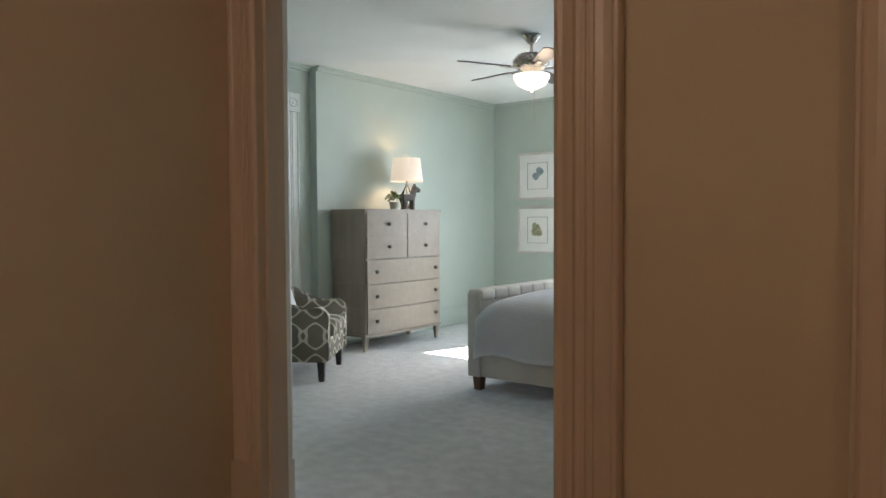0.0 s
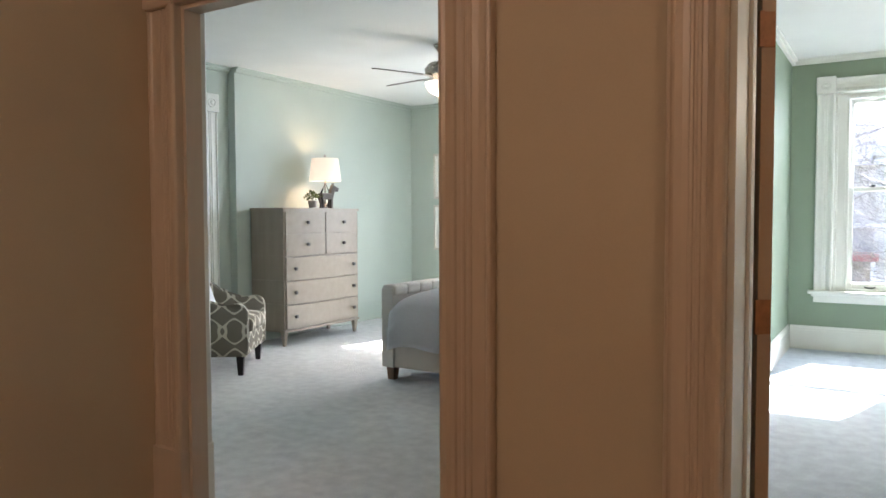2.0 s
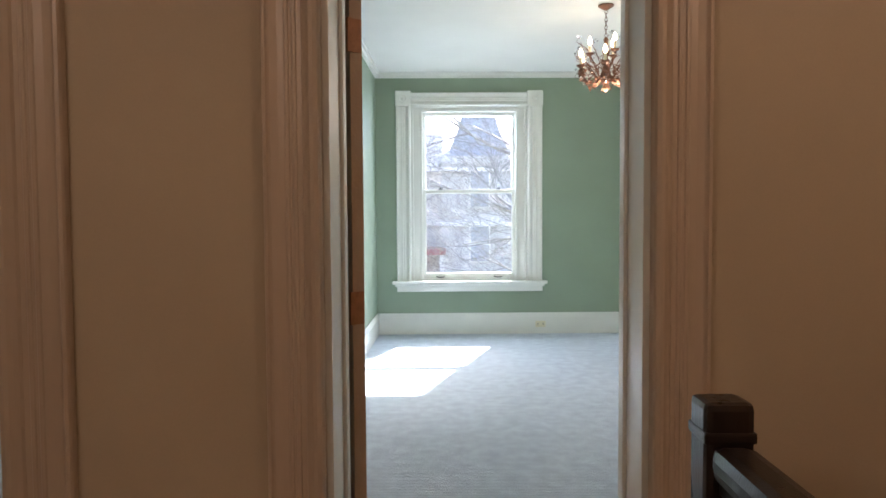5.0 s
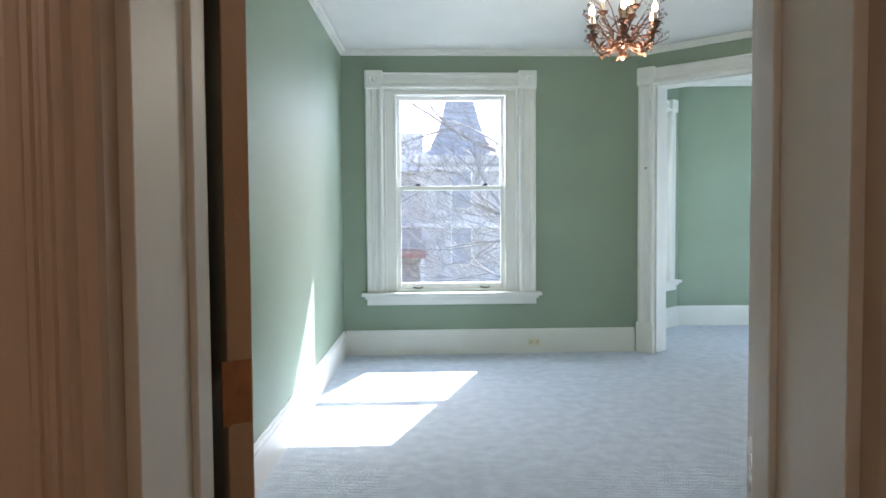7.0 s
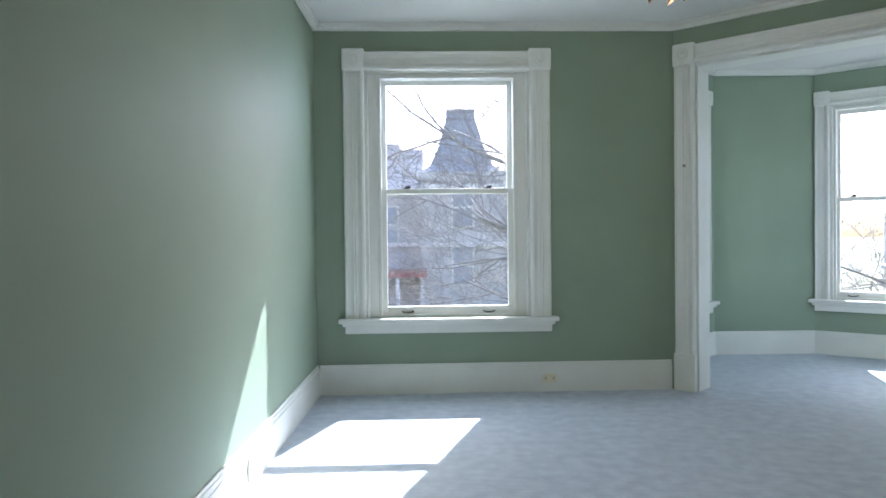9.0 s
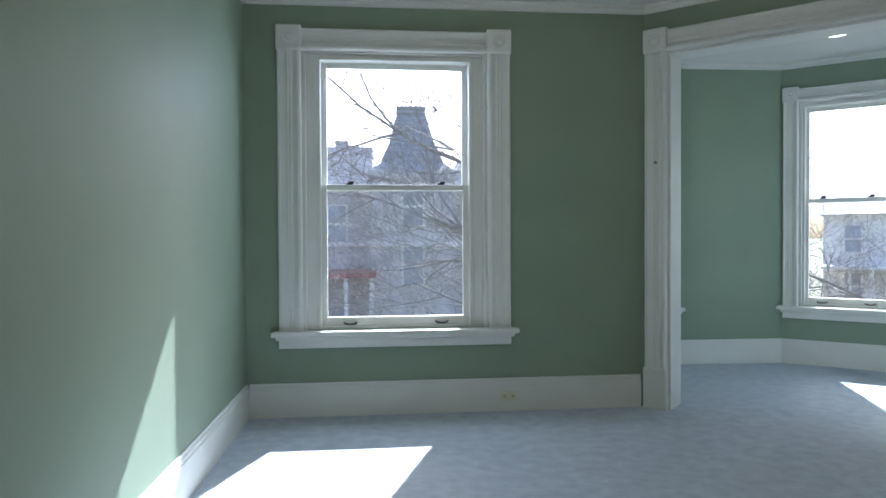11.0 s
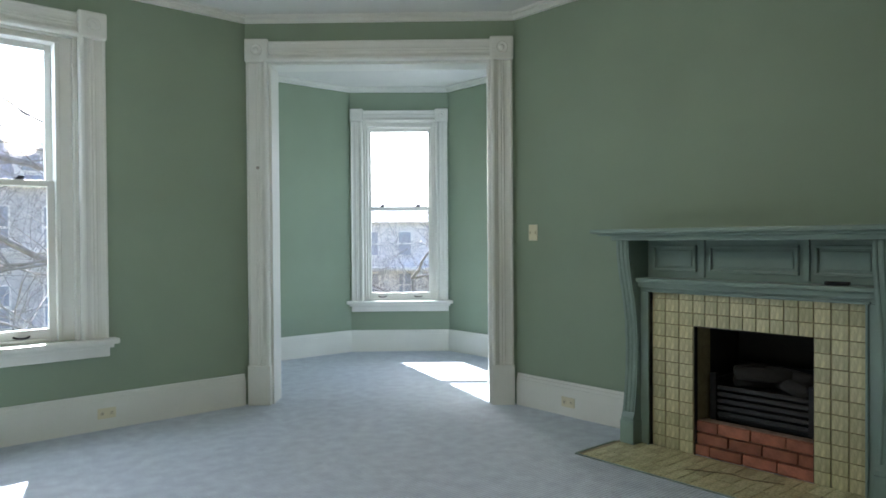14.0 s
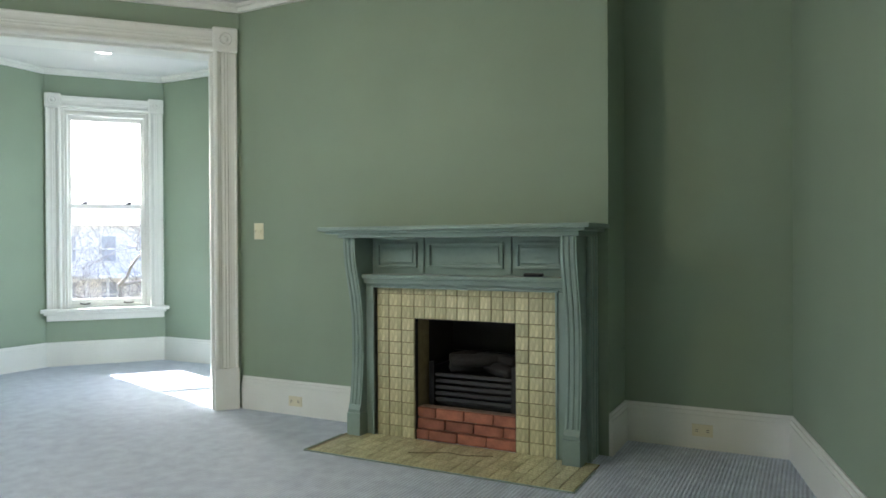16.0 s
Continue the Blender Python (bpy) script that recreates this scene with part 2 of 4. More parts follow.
def wall_frame(a, b):
    """A frame on the wall from plan point a to b: x along it, y into the wall (away from the room on its left), z up."""
    d = Vector((b[0] - a[0], b[1] - a[1], 0))
    return Matrix.Translation((a[0], a[1], 0)) @ Matrix.Rotation(math.atan2(d.y, d.x), 4, "Z"), d.length


def wall(name, a, b, thick, height, material, holes=(), label="", outside=None):
    """A wall from a to b; its body lies on local +y. holes: (x0, x1, z0, z1)."""
    m, length = wall_frame(a, b)
    bm = bmesh.new()
    x = 0.0
    for x0, x1, z0, z1 in sorted(holes):
        if x0 > x + 1e-4:
            box(x, x0, 0, thick, -0.12, height, bm=bm)
        if z0 > 0.01:
            box(x0, x1, 0, thick, -0.12, z0, bm=bm)
        if z1 < height - 0.01:
            box(x0, x1, 0, thick, z1, height, bm=bm)
        x = x1
    if length > x + 1e-4:
        box(x, length, 0, thick, -0.12, height, bm=bm)
    ob = part(name, bm, material)
    ob.matrix_world = m
    return tagged(ob, label, "wall", kind="structure"), m


def baseboard(m, x0, x1, ob_label="tall white painted baseboard", material=None, height=0.24, depth=0.022):
    """Plinth board with a moulded cap, along local x of the wall frame."""
    bm = boxes((x0, x1, -depth, 0, 0.0, height - 0.045), bevel=0.0)
    box(x0, x1, -depth * 0.75, 0, height - 0.045, height - 0.02, bevel=0.004, bm=bm)
    box(x0, x1, -depth * 0.45, 0, height - 0.02, height, bevel=0.004, bm=bm)
    ob = part("baseboard", bm, material or WHITE)
    ob.matrix_world = m
    return tagged(ob, ob_label, "baseboard", kind="structure")


def crown(m, x0, x1, z, material):
    bm = boxes((x0, x1, -0.03, 0, z - 0.055, z - 0.02), (x0, x1, -0.055, 0, z - 0.022, z))
    ob = part("trim", bm, material)
    ob.matrix_world = m
    return tagged(ob, "slim painted crown moulding under the ceiling", "moulding", kind="structure")


CASING_PROFILE = ((0.0, 0.026), (0.02, 0.034), (0.07, 0.036), (0.10, 0.028), (0.13, 0.024), (0.26, 0.022), (0.38, 0.024), (0.40, 0.029), (0.45, 0.029), (0.47, 0.024),
                  (0.51, 0.024), (0.53, 0.029), (0.58, 0.029), (0.60, 0.024), (0.68, 0.025), (0.71, 0.034), (0.77, 0.040), (0.83, 0.049), (0.90, 0.052), (0.97, 0.048), (1.0, 0.038))


def casing_strip(w, h0, h1, horizontal=False):
    """A moulded casing board of width w: outer bead, shallow hollow, two reeds and a heavy rounded inner bead."""
    prof = [(0.0, 0.0)] + [(u * w, -d) for u, d in CASING_PROFILE] + [(w, 0.0)]
    bm = bmesh.new()
    if horizontal:
        a = [bm.verts.new((h0, y, x)) for x, y in prof]
        b = [bm.verts.new((h1, y, x)) for x, y in prof]
    else:
        a = [bm.verts.new((x, y, h0)) for x, y in prof]
        b = [bm.verts.new((x, y, h1)) for x, y in prof]
    n = len(prof)
    for i in range(n):
        bm.faces.new((a[i], a[(i + 1) % n], b[(i + 1) % n], b[i]))
    bm.faces.new(a)
    bm.faces.new(b)
    return bm


def mirrored(bm, axis_x):
    for v in bm.verts:
        v.co.x = 2 * axis_x - v.co.x
    return bm


def rosette(x, z, w, parent, material):
    bm = box(x - w / 2, x + w / 2, -0.058, 0, z - w / 2, z + w / 2, bevel=0.016)
    d = lathe([(w * 0.27, 0.0), (w * 0.27, 0.005), (w * 0.23, 0.009), (w * 0.19, 0.004), (w * 0.12, 0.004), (w * 0.08, 0.010), (0.004, 0.012)], 24)
    d.transform(Matrix.Translation((x, -0.0565, z)) @ Matrix.Rotation(radians(90), 4, "X"))
    merge(bm, d)
    return part("rosette", bm, material, parent)


def window(name, m, cx, half, z_sill, z_head, cw, label, thick=0.3, board=0.02, bead=0.022, stile=0.04):
    """A double-hung sash window with fluted casing, corner rosettes, stool and apron. half: half the opening's width."""
    w = empty(name, m @ pose(cx, 0, 0), label, "window", kind="structure")
    top = z_head + cw
    part("casing", casing_shift(casing_strip(cw, z_sill, z_head), -half - cw), WHITE, w)
    part("casing", casing_shift(mirrored(casing_strip(cw, z_sill, z_head), cw / 2), half), WHITE, w)
    hb = casing_strip(cw * 0.92, -half, half, True)
    for v in hb.verts:
        v.co.z = z_head + cw * 0.92 - v.co.z + 0.0
    part("head_casing", hb, WHITE, w)
    for s in (-1, 1):
        rosette(s * (half + cw / 2), z_head + cw / 2, cw + 0.012, w, WHITE)
    # stool and apron
    st = box(-half - cw - 0.05, half + cw + 0.05, -0.10, 0.0, z_sill - 0.035, z_sill, bevel=0.008)
    box(-half, half, 0.0, 0.10, z_sill - 0.035, z_sill - 0.004, bm=st)
    part("window_sill", st, WHITE, w)
    ap = box(-half - cw, half + cw, -0.05, 0, z_sill - 0.12, z_sill - 0.035, bevel=0.006)
    box(-half - cw - 0.02, half + cw + 0.02, -0.075, 0, z_sill - 0.06, z_sill - 0.035, bevel=0.006, bm=ap)
    part("apron", ap, WHITE, w)
    # jamb liner, flat inner boards, parting beads
    xb, xs = half - 0.012 - board, half - 0.012 - board - bead
    jb = boxes((-half, -half + 0.012, 0, thick, z_sill, z_head), (half - 0.012, half, 0, thick, z_sill, z_head), (-half + 0.012, half - 0.012, 0, thick, z_head - 0.012, z_head), bevel=0.003)
    part("window_frame", jb, WHITE, w)
    for s in (-1, 1):
        part("inner_board", box(min(s * xb, s * (half - 0.012)), max(s * xb, s * (half - 0.012)), 0.030, 0.19, z_sill, z_head - 0.012, bevel=0.003), WHITE, w)
        part("inner_bead", box(s * (half - 0.020) - 0.009, s * (half - 0.020) + 0.009, -0.006, 0.034, z_sill, z_head - 0.012, bevel=0.006), WHITE, w)
        part("stop_bead", box(min(s * xb, s * xs), max(s * xb, s * xs), 0.018, 0.19, z_sill, z_head - 0.05, bevel=0.006), WHITE, w)
    part("stop_bead", boxes((-xb, xb, 0.030, 0.19, z_head - 0.034, z_head - 0.012), (-xb, xb, 0.014, 0.19, z_head - 0.056, z_head - 0.034), bevel=0.005), WHITE, w)
    part("outer_sill", box(-half + 0.012, half - 0.012, 0.10, thick + 0.08, z_sill - 0.05, z_sill - 0.012), WHITE, w)
    mid = (z_sill + z_head) / 2 + 0.03
    hx, fw = xs + 0.006, stile + 0.006
    for nm, y, z0, z1, b0 in (("lower_sash", 0.058, z_sill + 0.012, mid + 0.02, 0.072), ("upper_sash", 0.108, mid - 0.02, z_head - 0.050, 0.040)):
        t = 0.045 if nm == "upper_sash" else 0.038
        bm = boxes((-hx, -hx + fw, y, y + 0.042, z0, z1), (hx - fw, hx, y, y + 0.042, z0, z1), (-hx + fw, hx - fw, y, y + 0.042, z0, z0 + b0), (-hx + fw, hx - fw, y, y + 0.042, z1 - t, z1), bevel=0.004)
        s = part(nm, bm, WHITE, w)
        p = part("pane", box(-hx + fw, hx - fw, y + 0.019, y + 0.023, z0 + b0, z1 - t), GLASS, s)
        p.visible_shadow = False
    part("sill_bead", box(-xs, xs, 0.030, 0.056, z_sill - 0.002, z_sill + 0.022, bevel=0.006), WHITE, w)
    for s in (-0.5, 0.5):
        lk = boxes((s * half - 0.025, s * half + 0.025, 0.06, 0.09, mid + 0.02, mid + 0.032), (s * half - 0.008, s * half + 0.03, 0.065, 0.08, mid + 0.03, mid + 0.045), bevel=0.003)
        part("sash_lock", lk, IRON, w, "dark metal sash lock")
        lf = bmesh.new()
        tube([(s * half - 0.045, 0.056, z_sill + 0.045), (s * half - 0.03, 0.036, z_sill + 0.038), (s * half, 0.03, z_sill + 0.036), (s * half + 0.03, 0.036, z_sill + 0.038), (s * half + 0.045, 0.056, z_sill + 0.045)], 0.006, 6, lf)
        part("sash_lift", lf, IRON, w, "dark metal sash lift")
    return w


def casing_shift(bm, dx):
    for v in bm.verts:
        v.co.x += dx
    return bm


def doorway(name, m, x0, x1, head, thick, cw, label, front, back=None, plinth=True, lining=None, stop_y=None):
    """Cased opening: jamb lining, fluted casings with rosettes and plinth blocks on the room side, plain on the other."""
    d = empty(name, m, label, "doorway", kind="structure")
    jm = lining or back or front
    part("jamb", box(x0, x0 + 0.02, 0.0, thick, 0, head, bevel=0.002), jm, d)
    part("jamb", box(x1 - 0.02, x1, 0.0, thick, 0, head, bevel=0.002), jm, d)
    part("jamb", box(x0 + 0.02, x1 - 0.02, 0.0, thick, head - 0.02, head, bevel=0.002), jm, d)
    if stop_y:
        for a, b in ((x0 + 0.02, x0 + 0.033), (x1 - 0.033, x1 - 0.02)):
            part("door_stop", box(a, b, stop_y, stop_y + 0.06, 0, head - 0.02, bevel=0.004), jm, d)
        part("door_stop", box(x0 + 0.033, x1 - 0.033, stop_y, stop_y + 0.06, head - 0.033, head - 0.02, bevel=0.004), jm, d)
    for side, mt in ((0, front), (1, back or front)):
        flip = Matrix.Identity(4) if side == 0 else Matrix.Translation((x0 + x1, thick, 0)) @ Matrix.Rotation(math.pi, 4, "Z")
        pz = 0.30 if plinth else 0.0
        a = casing_shift(casing_strip(cw, pz, head), x0 - cw)
        b = casing_shift(mirrored(casing_strip(cw, pz, head), cw / 2), x1)
        hb = casing_strip(cw * 0.94, x0, x1, True)
        for v in hb.verts:
            v.co.z = head + cw * 0.94 - v.co.z
        for nm, bm in (("casing", a), ("casing", b), ("head_casing", hb)):
            part(nm, bm, mt, d, m=flip)
        for xx in (x0 - cw / 2, x1 + cw / 2):
            r = rosette(xx, head + cw / 2, cw + 0.012, d, mt)
            r.matrix_local = flip
            if plinth:
                part("plinth_block", box(xx - cw / 2 - 0.004, xx + cw / 2 + 0.004, -0.05, 0, 0, 0.30, bevel=0.004), mt, d, m=flip)
    return d

# ---- structure: the green room ----
H = 2.95
DOOR_H = 2.31
NW, C1, C2, BR = (-0.95, 4.80), (1.94, 4.88), (3.47, 3.52), (3.47, 0.80)
RB0, RB1, S1, S2 = (3.86, 0.80), (3.86, -0.12), (2.40, -0.44), (0.80, -0.955)

_, m_west = wall("wall_west", (-0.95, -0.955), NW, 0.11, H, GREEN, label="sage green painted plaster wall")
baseboard(m_west, 0.0, 5.755)
crown(m_west, 0, 5.755, H, WHITE)
_, m_north = wall("wall_north", NW, C1, 0.30, H, GREEN, [(0.395, 1.715, 0.61, 2.58)], "sage green wall with a tall sash window")
baseboard(m_north, 0.02, 2.86)
crown(m_north, 0, 2.88, H, WHITE)
window("window_1", m_north, 1.055, 0.66, 0.61, 2.58, 0.165, "white double-hung sash window with fluted casing", 0.3, 0.088, 0.030, 0.040)
m_diag, DL = wall_frame(C1, C2)
wall("wall_diagonal", C1, C2, 0.22, H, GREEN, [(0.18, DL - 0.185, 0, 2.60)], "sage green wall pierced by a wide cased opening")
doorway("opening_1", m_diag, 0.18, DL - 0.185, 2.60, 0.22, 0.165, "wide white cased opening with fluted trim and rosettes", WHITE)
crown(m_diag, 0, DL, H, WHITE)
_, m_east = wall("wall_fireplace", C2, BR, 0.39, H, GREEN, [(1.55, 2.26, 0.0, 0.762)], "sage green chimney wall above the mantel")
baseboard(m_east, 0.02, 1.18)
crown(m_east, 0, 2.72, H, WHITE)
_, m_rec = wall("wall_recess", RB0, RB1, 0.2, H, GREEN, label="sage green wall of the recess beside the chimney")
baseboard(m_rec, 0.0, 0.92)
m_side, _l = wall_frame((3.47, 0.80), (3.86, 0.80))
baseboard(m_side, 0.0, 0.38)
_, m_s1 = wall("wall_south", RB1, S1, 0.15, H, GREEN, label="sage green side wall of the room")
baseboard(m_s1, 0.0, 1.494)
_, m_s2 = wall("wall_south", S1, S2, 0.15, H, GREEN, label="sage green side wall of the room")
baseboard(m_s2, 0.0, 1.68)
DX0, DX1 = -0.445, 0.487
_, m_door = wall("wall_door", (0.80, -0.955), (-0.95, -0.955), 0.195, H, GREEN, [(0.80 - DX1, 0.80 - DX0, 0, DOOR_H)], "sage green wall around the doorway")
baseboard(m_door, 1.45, 1.75)

# the bay
BAY = [(1.94 + 0.16, 4.88 + 0.17), (2.02, 5.62), (2.90, 6.52), (3.95, 6.52), (4.80, 5.82), (4.80, 4.80), (4.10, 4.05), (3.63, 3.68)]
for i, (a, b) in enumerate(zip(BAY, BAY[1:])):
    m, length = wall_frame(a, b)
    holes = []
    hw = {1: 0.36, 3: 0.405, 5: 0.30}.get(i)
    if hw:
        holes = [(length / 2 - hw, length / 2 + hw, 0.57, 2.57)]
    wall("wall_bay", a, b, 0.25, H, GREEN, holes, "sage green wall of the window bay")
    baseboard(m, 0.0, length)
    crown(m, 0, length, H, WHITE)
    if hw:
        window("window_2", m, length / 2, hw, 0.57, 2.57, 0.135, "narrow white sash window in the bay", 0.25, 0.022, 0.020, 0.028)

room = [(-0.95, -1.0), (-0.95, 4.80), (1.94, 4.88), (2.10, 5.05), (2.02, 5.62), (2.90, 6.52), (3.95, 6.52), (4.80, 5.82), (4.80, 4.80), (4.10, 4.05), (3.63, 3.68), (3.47, 3.52), (3.47, 0.80), (3.86, 0.80), (3.86, -0.12), (2.40, -0.44), (0.80, -0.955), (0.80, -1.0)]
wide = [(-1.0, -1.10), (-1.0, 5.0), (1.9, 5.1), (1.8, 5.7), (2.8, 6.75), (4.05, 6.75), (5.05, 5.9), (5.05, 4.7), (4.2, 3.85), (4.1, -0.3), (0.9, -1.10)]
tagged(part("floor", prism(wide, -0.2, 0.0), CARPET_B), "blue-grey ribbed wall-to-wall carpet", "carpet", kind="structure")
tagged(part("ceiling", prism(wide, H, H + 0.2), CEIL), "off-white painted plaster ceiling", "ceiling", kind="structure")

# ---- structure: the hall ----
AX0, AX1 = -2.765, -1.377
_, m_hall = wall("wall_hall_north", (-3.4, -1.24), (2.3, -1.24), 0.09, H, HALL, [(AX0 + 3.4, AX1 + 3.4, 0, DOOR_H), (DX0 + 3.4, DX1 + 3.4, 0, DOOR_H)], "beige painted hall wall between two doorways")
doorway("door_1", m_hall, DX0 + 3.4, DX1 + 3.4, DOOR_H, 0.285, 0.165, "cased doorway into the green room", CASE, WHITE, stop_y=0.18)
doorway("door_2", m_hall, AX0 + 3.4, AX1 + 3.4, DOOR_H, 0.09, 0.20, "cased doorway into the bedroom", CASE, WHITE, lining=CASE)
for x0, x1 in ((0.44, AX0 + 3.4 - 0.21), (AX1 + 3.4 + 0.21, DX0 + 3.4 - 0.175), (DX1 + 3.4 + 0.175, 5.7)):
    baseboard(m_hall, x0, x1, "painted hall baseboard", CASE)
wall("wall_hall_east", (2.3, -1.24), (2.3, -5.0), 0.15, H, HALL, label="beige painted hall wall")
wall("wall_hall_south", (2.3, -5.0), (-2.96, -5.0), 0.15, H, HALL, label="beige painted hall wall")
wall("wall_hall_west", (-2.96, -5.0), (-2.96, -1.24), 0.15, H, HALL, label="beige painted hall wall")
tagged(part("floor", box(-3.4, 2.4, -5.1, -1.10, -0.2, -0.003), HALLFLOOR), "dark wooden hall floor", "floor", kind="structure")
tagged(part("ceiling", box(-3.4, 2.4, -5.1, -1.10, H, H + 0.2), CEIL), "off-white hall ceiling", "ceiling", kind="structure")

# ---- structure: the bedroom ----
AW, AN, AE = -5.95, 5.16, -1.06
_, m_as = wall("wall_bedroom_south", (AE, -0.955), (-6.6, -0.955), 0.145, H, PALE, [(AE - AX1 - 0.05, AE - AX0 + 0.5, 0, DOOR_H + 0.3)], "pale green bedroom wall around the doorway")
_, m_aw = wall("wall_bedroom_west", (AW, 1.90), (AW, AN), 0.2, H, PALE, label="pale green bedroom wall behind the dresser")
baseboard(m_aw, 0, 3.26, material=PALE)
crown(m_aw, 0, 3.26, H, PALE)
_, m_aw2 = wall("wall_bedroom_west", (AW - 0.10, -0.955), (AW - 0.10, 1.90), 0.25, H, PALE, [(1.55, 2.50, 0.61, 2.46)], "pale green bedroom wall with a sash window")
baseboard(m_aw2, 0, 2.85)
crown(m_aw2, 0, 2.85, H, PALE)
window("window_3", m_aw2, 2.025, 0.475, 0.61, 2.46, 0.18, "white double-hung bedroom window with fluted casing", 0.25)
_, m_an = wall("wall_bedroom_north", (AW, AN), (AE, AN), 0.3, H, PALE, [(1.75, 2.75, 0.61, 2.5), (3.25, 4.25, 0.61, 2.5)], "pale green bedroom wall with two framed prints")
baseboard(m_an, 0, 4.89, material=PALE)
crown(m_an, 0, 4.89, H, PALE)
for cx in (2.25, 3.75):
    window("window_4", m_an, cx, 0.5, 0.61, 2.5, 0.18, "white double-hung bedroom window", 0.3)
wall("wall_bedroom_east", (AE, AN), (AE, -0.955), 0.002, H, PALE, label="pale green bedroom wall")
tagged(part("floor", box(-6.6, -1.06, -1.10, 5.5, -0.2, -0.002), CARPET_A), "pale grey cut-pile bedroom carpet", "carpet", kind="structure")
tagged(part("ceiling", box(-6.7, -1.06, -1.10, 5.5, H, H + 0.2), CEIL), "off-white bedroom ceiling", "ceiling", kind="structure")

# ---- lamps ----
# both hall lamps are out of view; the second is added to brighten the east end
lamp("unseen_hall_light", "POINT", pose(-1.9, -4.3, 2.7), 4.1, (1.0, 0.68, 0.46), 0.12)
lamp("unseen_hall_light", "POINT", pose(1.5, -3.0, 2.7), 2.7, (1.0, 0.61, 0.36), 0.12)

# area lamps added in the bedroom window openings to boost the sky's light
for nm, m_, cx, w_, z0_, z1_, e_ in (("daylight_fill", m_an, 2.25, 0.85, 0.75, 2.4, 6), ("daylight_fill", m_an, 3.75, 0.85, 0.75, 2.4, 6)):
    lamp(nm, "AREA", m_ @ pose(cx, 0.22, (z0_ + z1_) / 2, -62, 0, 0), e_, (0.86, 0.93, 1.0), w_, z1_ - z0_)
# fill lamp added at the window head to brighten the floor and fireplace
lamp("daylight_fill", "AREA", m_north @ pose(1.055, 0.26, 2.43, -40, 0, 0), 3.4, (0.86, 0.93, 1.0), 0.95, 0.22)
# fill lamp added in the unseen south-east bay window
m_se, l_se = wall_frame(BAY[5], BAY[6])
lamp("daylight_fill", "AREA", m_se @ pose(l_se / 2, 0.2, 1.6, -90, 0, 0), 3, (0.86, 0.93, 1.0), 0.5, 1.7)

# ---- fireplace ----
FX = 3.17          # front of the mantel legs
FY0, FY1 = 0.88, 2.36


def fireplace():
    f = empty("fireplace", pose(3.47, 1.6, 0), "blue-green painted wooden mantel with cream tile surround", "fireplace")
    inv = Matrix.Translation((-3.47, -1.6, 0))

    def p(name, bm, material, label="", parent=f):
        bm.transform(inv)
        return part(name, bm, material, parent, label)

    # shelf in three steps
    sh = box(FX - 0.12, 3.468, FY0 - 0.09, FY1 + 0.14, 1.278, 1.302, bevel=0.005)
    box(FX - 0.095, 3.468, FY0 - 0.06, FY1 + 0.10, 1.262, 1.279, bevel=0.004, bm=sh)
    box(FX - 0.07, 3.468, FY0 - 0.02, FY1 + 0.02, 1.235, 1.263, bevel=0.004, bm=sh)
    p("mantel_shelf", sh, MANTEL)
    # bracket legs: the front swells out towards the shelf
    for y0, y1 in ((FY0, FY0 + 0.09), (FY1 - 0.085, FY1)):
        rows = [(0.0, 0.0), (0.17, 0.0), (0.20, 0.014), (0.30, 0.030), (0.45, 0.044), (0.60, 0.048), (0.75, 0.040), (0.87, 0.020), (0.97, -0.006), (1.07, -0.030), (1.15, -0.042), (1.235, -0.045)]
        b = bmesh.new()
        lo = [(b.verts.new((FX + dx, y0, z)), b.verts.new((FX + dx, y1, z)), b.verts.new((3.468, y1, z)), b.verts.new((3.468, y0, z))) for z, dx in rows]
        b.faces.new(lo[0])
        b.faces.new(lo[-1])
        for a, c in zip(lo, lo[1:]):
            for i in range(4):
                b.faces.new((a[i], a[(i + 1) % 4], c[(i + 1) % 4], c[i]))
        leg = p("leg", b, MANTEL)
        for k in range(3):
            yy = y0 + 0.008 + k * (y1 - y0 - 0.016 - 0.016) / 2
            p("fluting", tube([(FX + dx + 0.003, yy + 0.008, z) for z, dx in rows[2:]], 0.009, 8), MANTEL, parent=leg)
        p("plinth", box(FX - 0.008, 3.466, y0 - 0.006, y1 + 0.006, 0, 0.15, bevel=0.006), MANTEL, parent=leg)
    for s in range(3):
        p("side_pilaster", box(3.30 + s * 0.055, 3.34 + s * 0.055, FY0 - 0.028, FY0, 0.0, 1.235, bevel=0.006), MANTEL)
    # overshelf panels set back under the mantel shelf
    ya, yb = FY0 + 0.09, FY1 - 0.085
    p("back_panel", box(3.33, 3.467, ya, yb, 1.01, 1.235), MANTEL)
    w = yb - ya
    for a, b in ((0.03, 0.25), (0.31, 0.69), (0.75, 0.97)):
        y0, y1 = ya + a * w, ya + b * w
        fr = boxes((3.312, 3.334, y0, y1, 1.05, 1.066), (3.312, 3.334, y0, y1, 1.19, 1.206), (3.312, 3.334, y0, y0 + 0.016, 1.066, 1.19), (3.312, 3.334, y1 - 0.016, y1, 1.066, 1.19), bevel=0.004)
        box(3.322, 3.334, y0 + 0.03, y1 - 0.03, 1.08, 1.176, bevel=0.004, bm=fr)
        p("raised_panel", fr, MANTEL)
    for a in (0.28, 0.72):
        p("stile", box(3.315, 3.334, ya + a * w - 0.014, ya + a * w + 0.014, 1.02, 1.235, bevel=0.004), MANTEL)
    ls = box(FX + 0.03, 3.467, ya, yb, 0.985, 1.01, bevel=0.005)
    box(FX + 0.05, 3.467, ya, yb, 0.955, 0.987, bevel=0.005, bm=ls)
    p("lower_shelf", ls, MANTEL)
    tt = 0.93
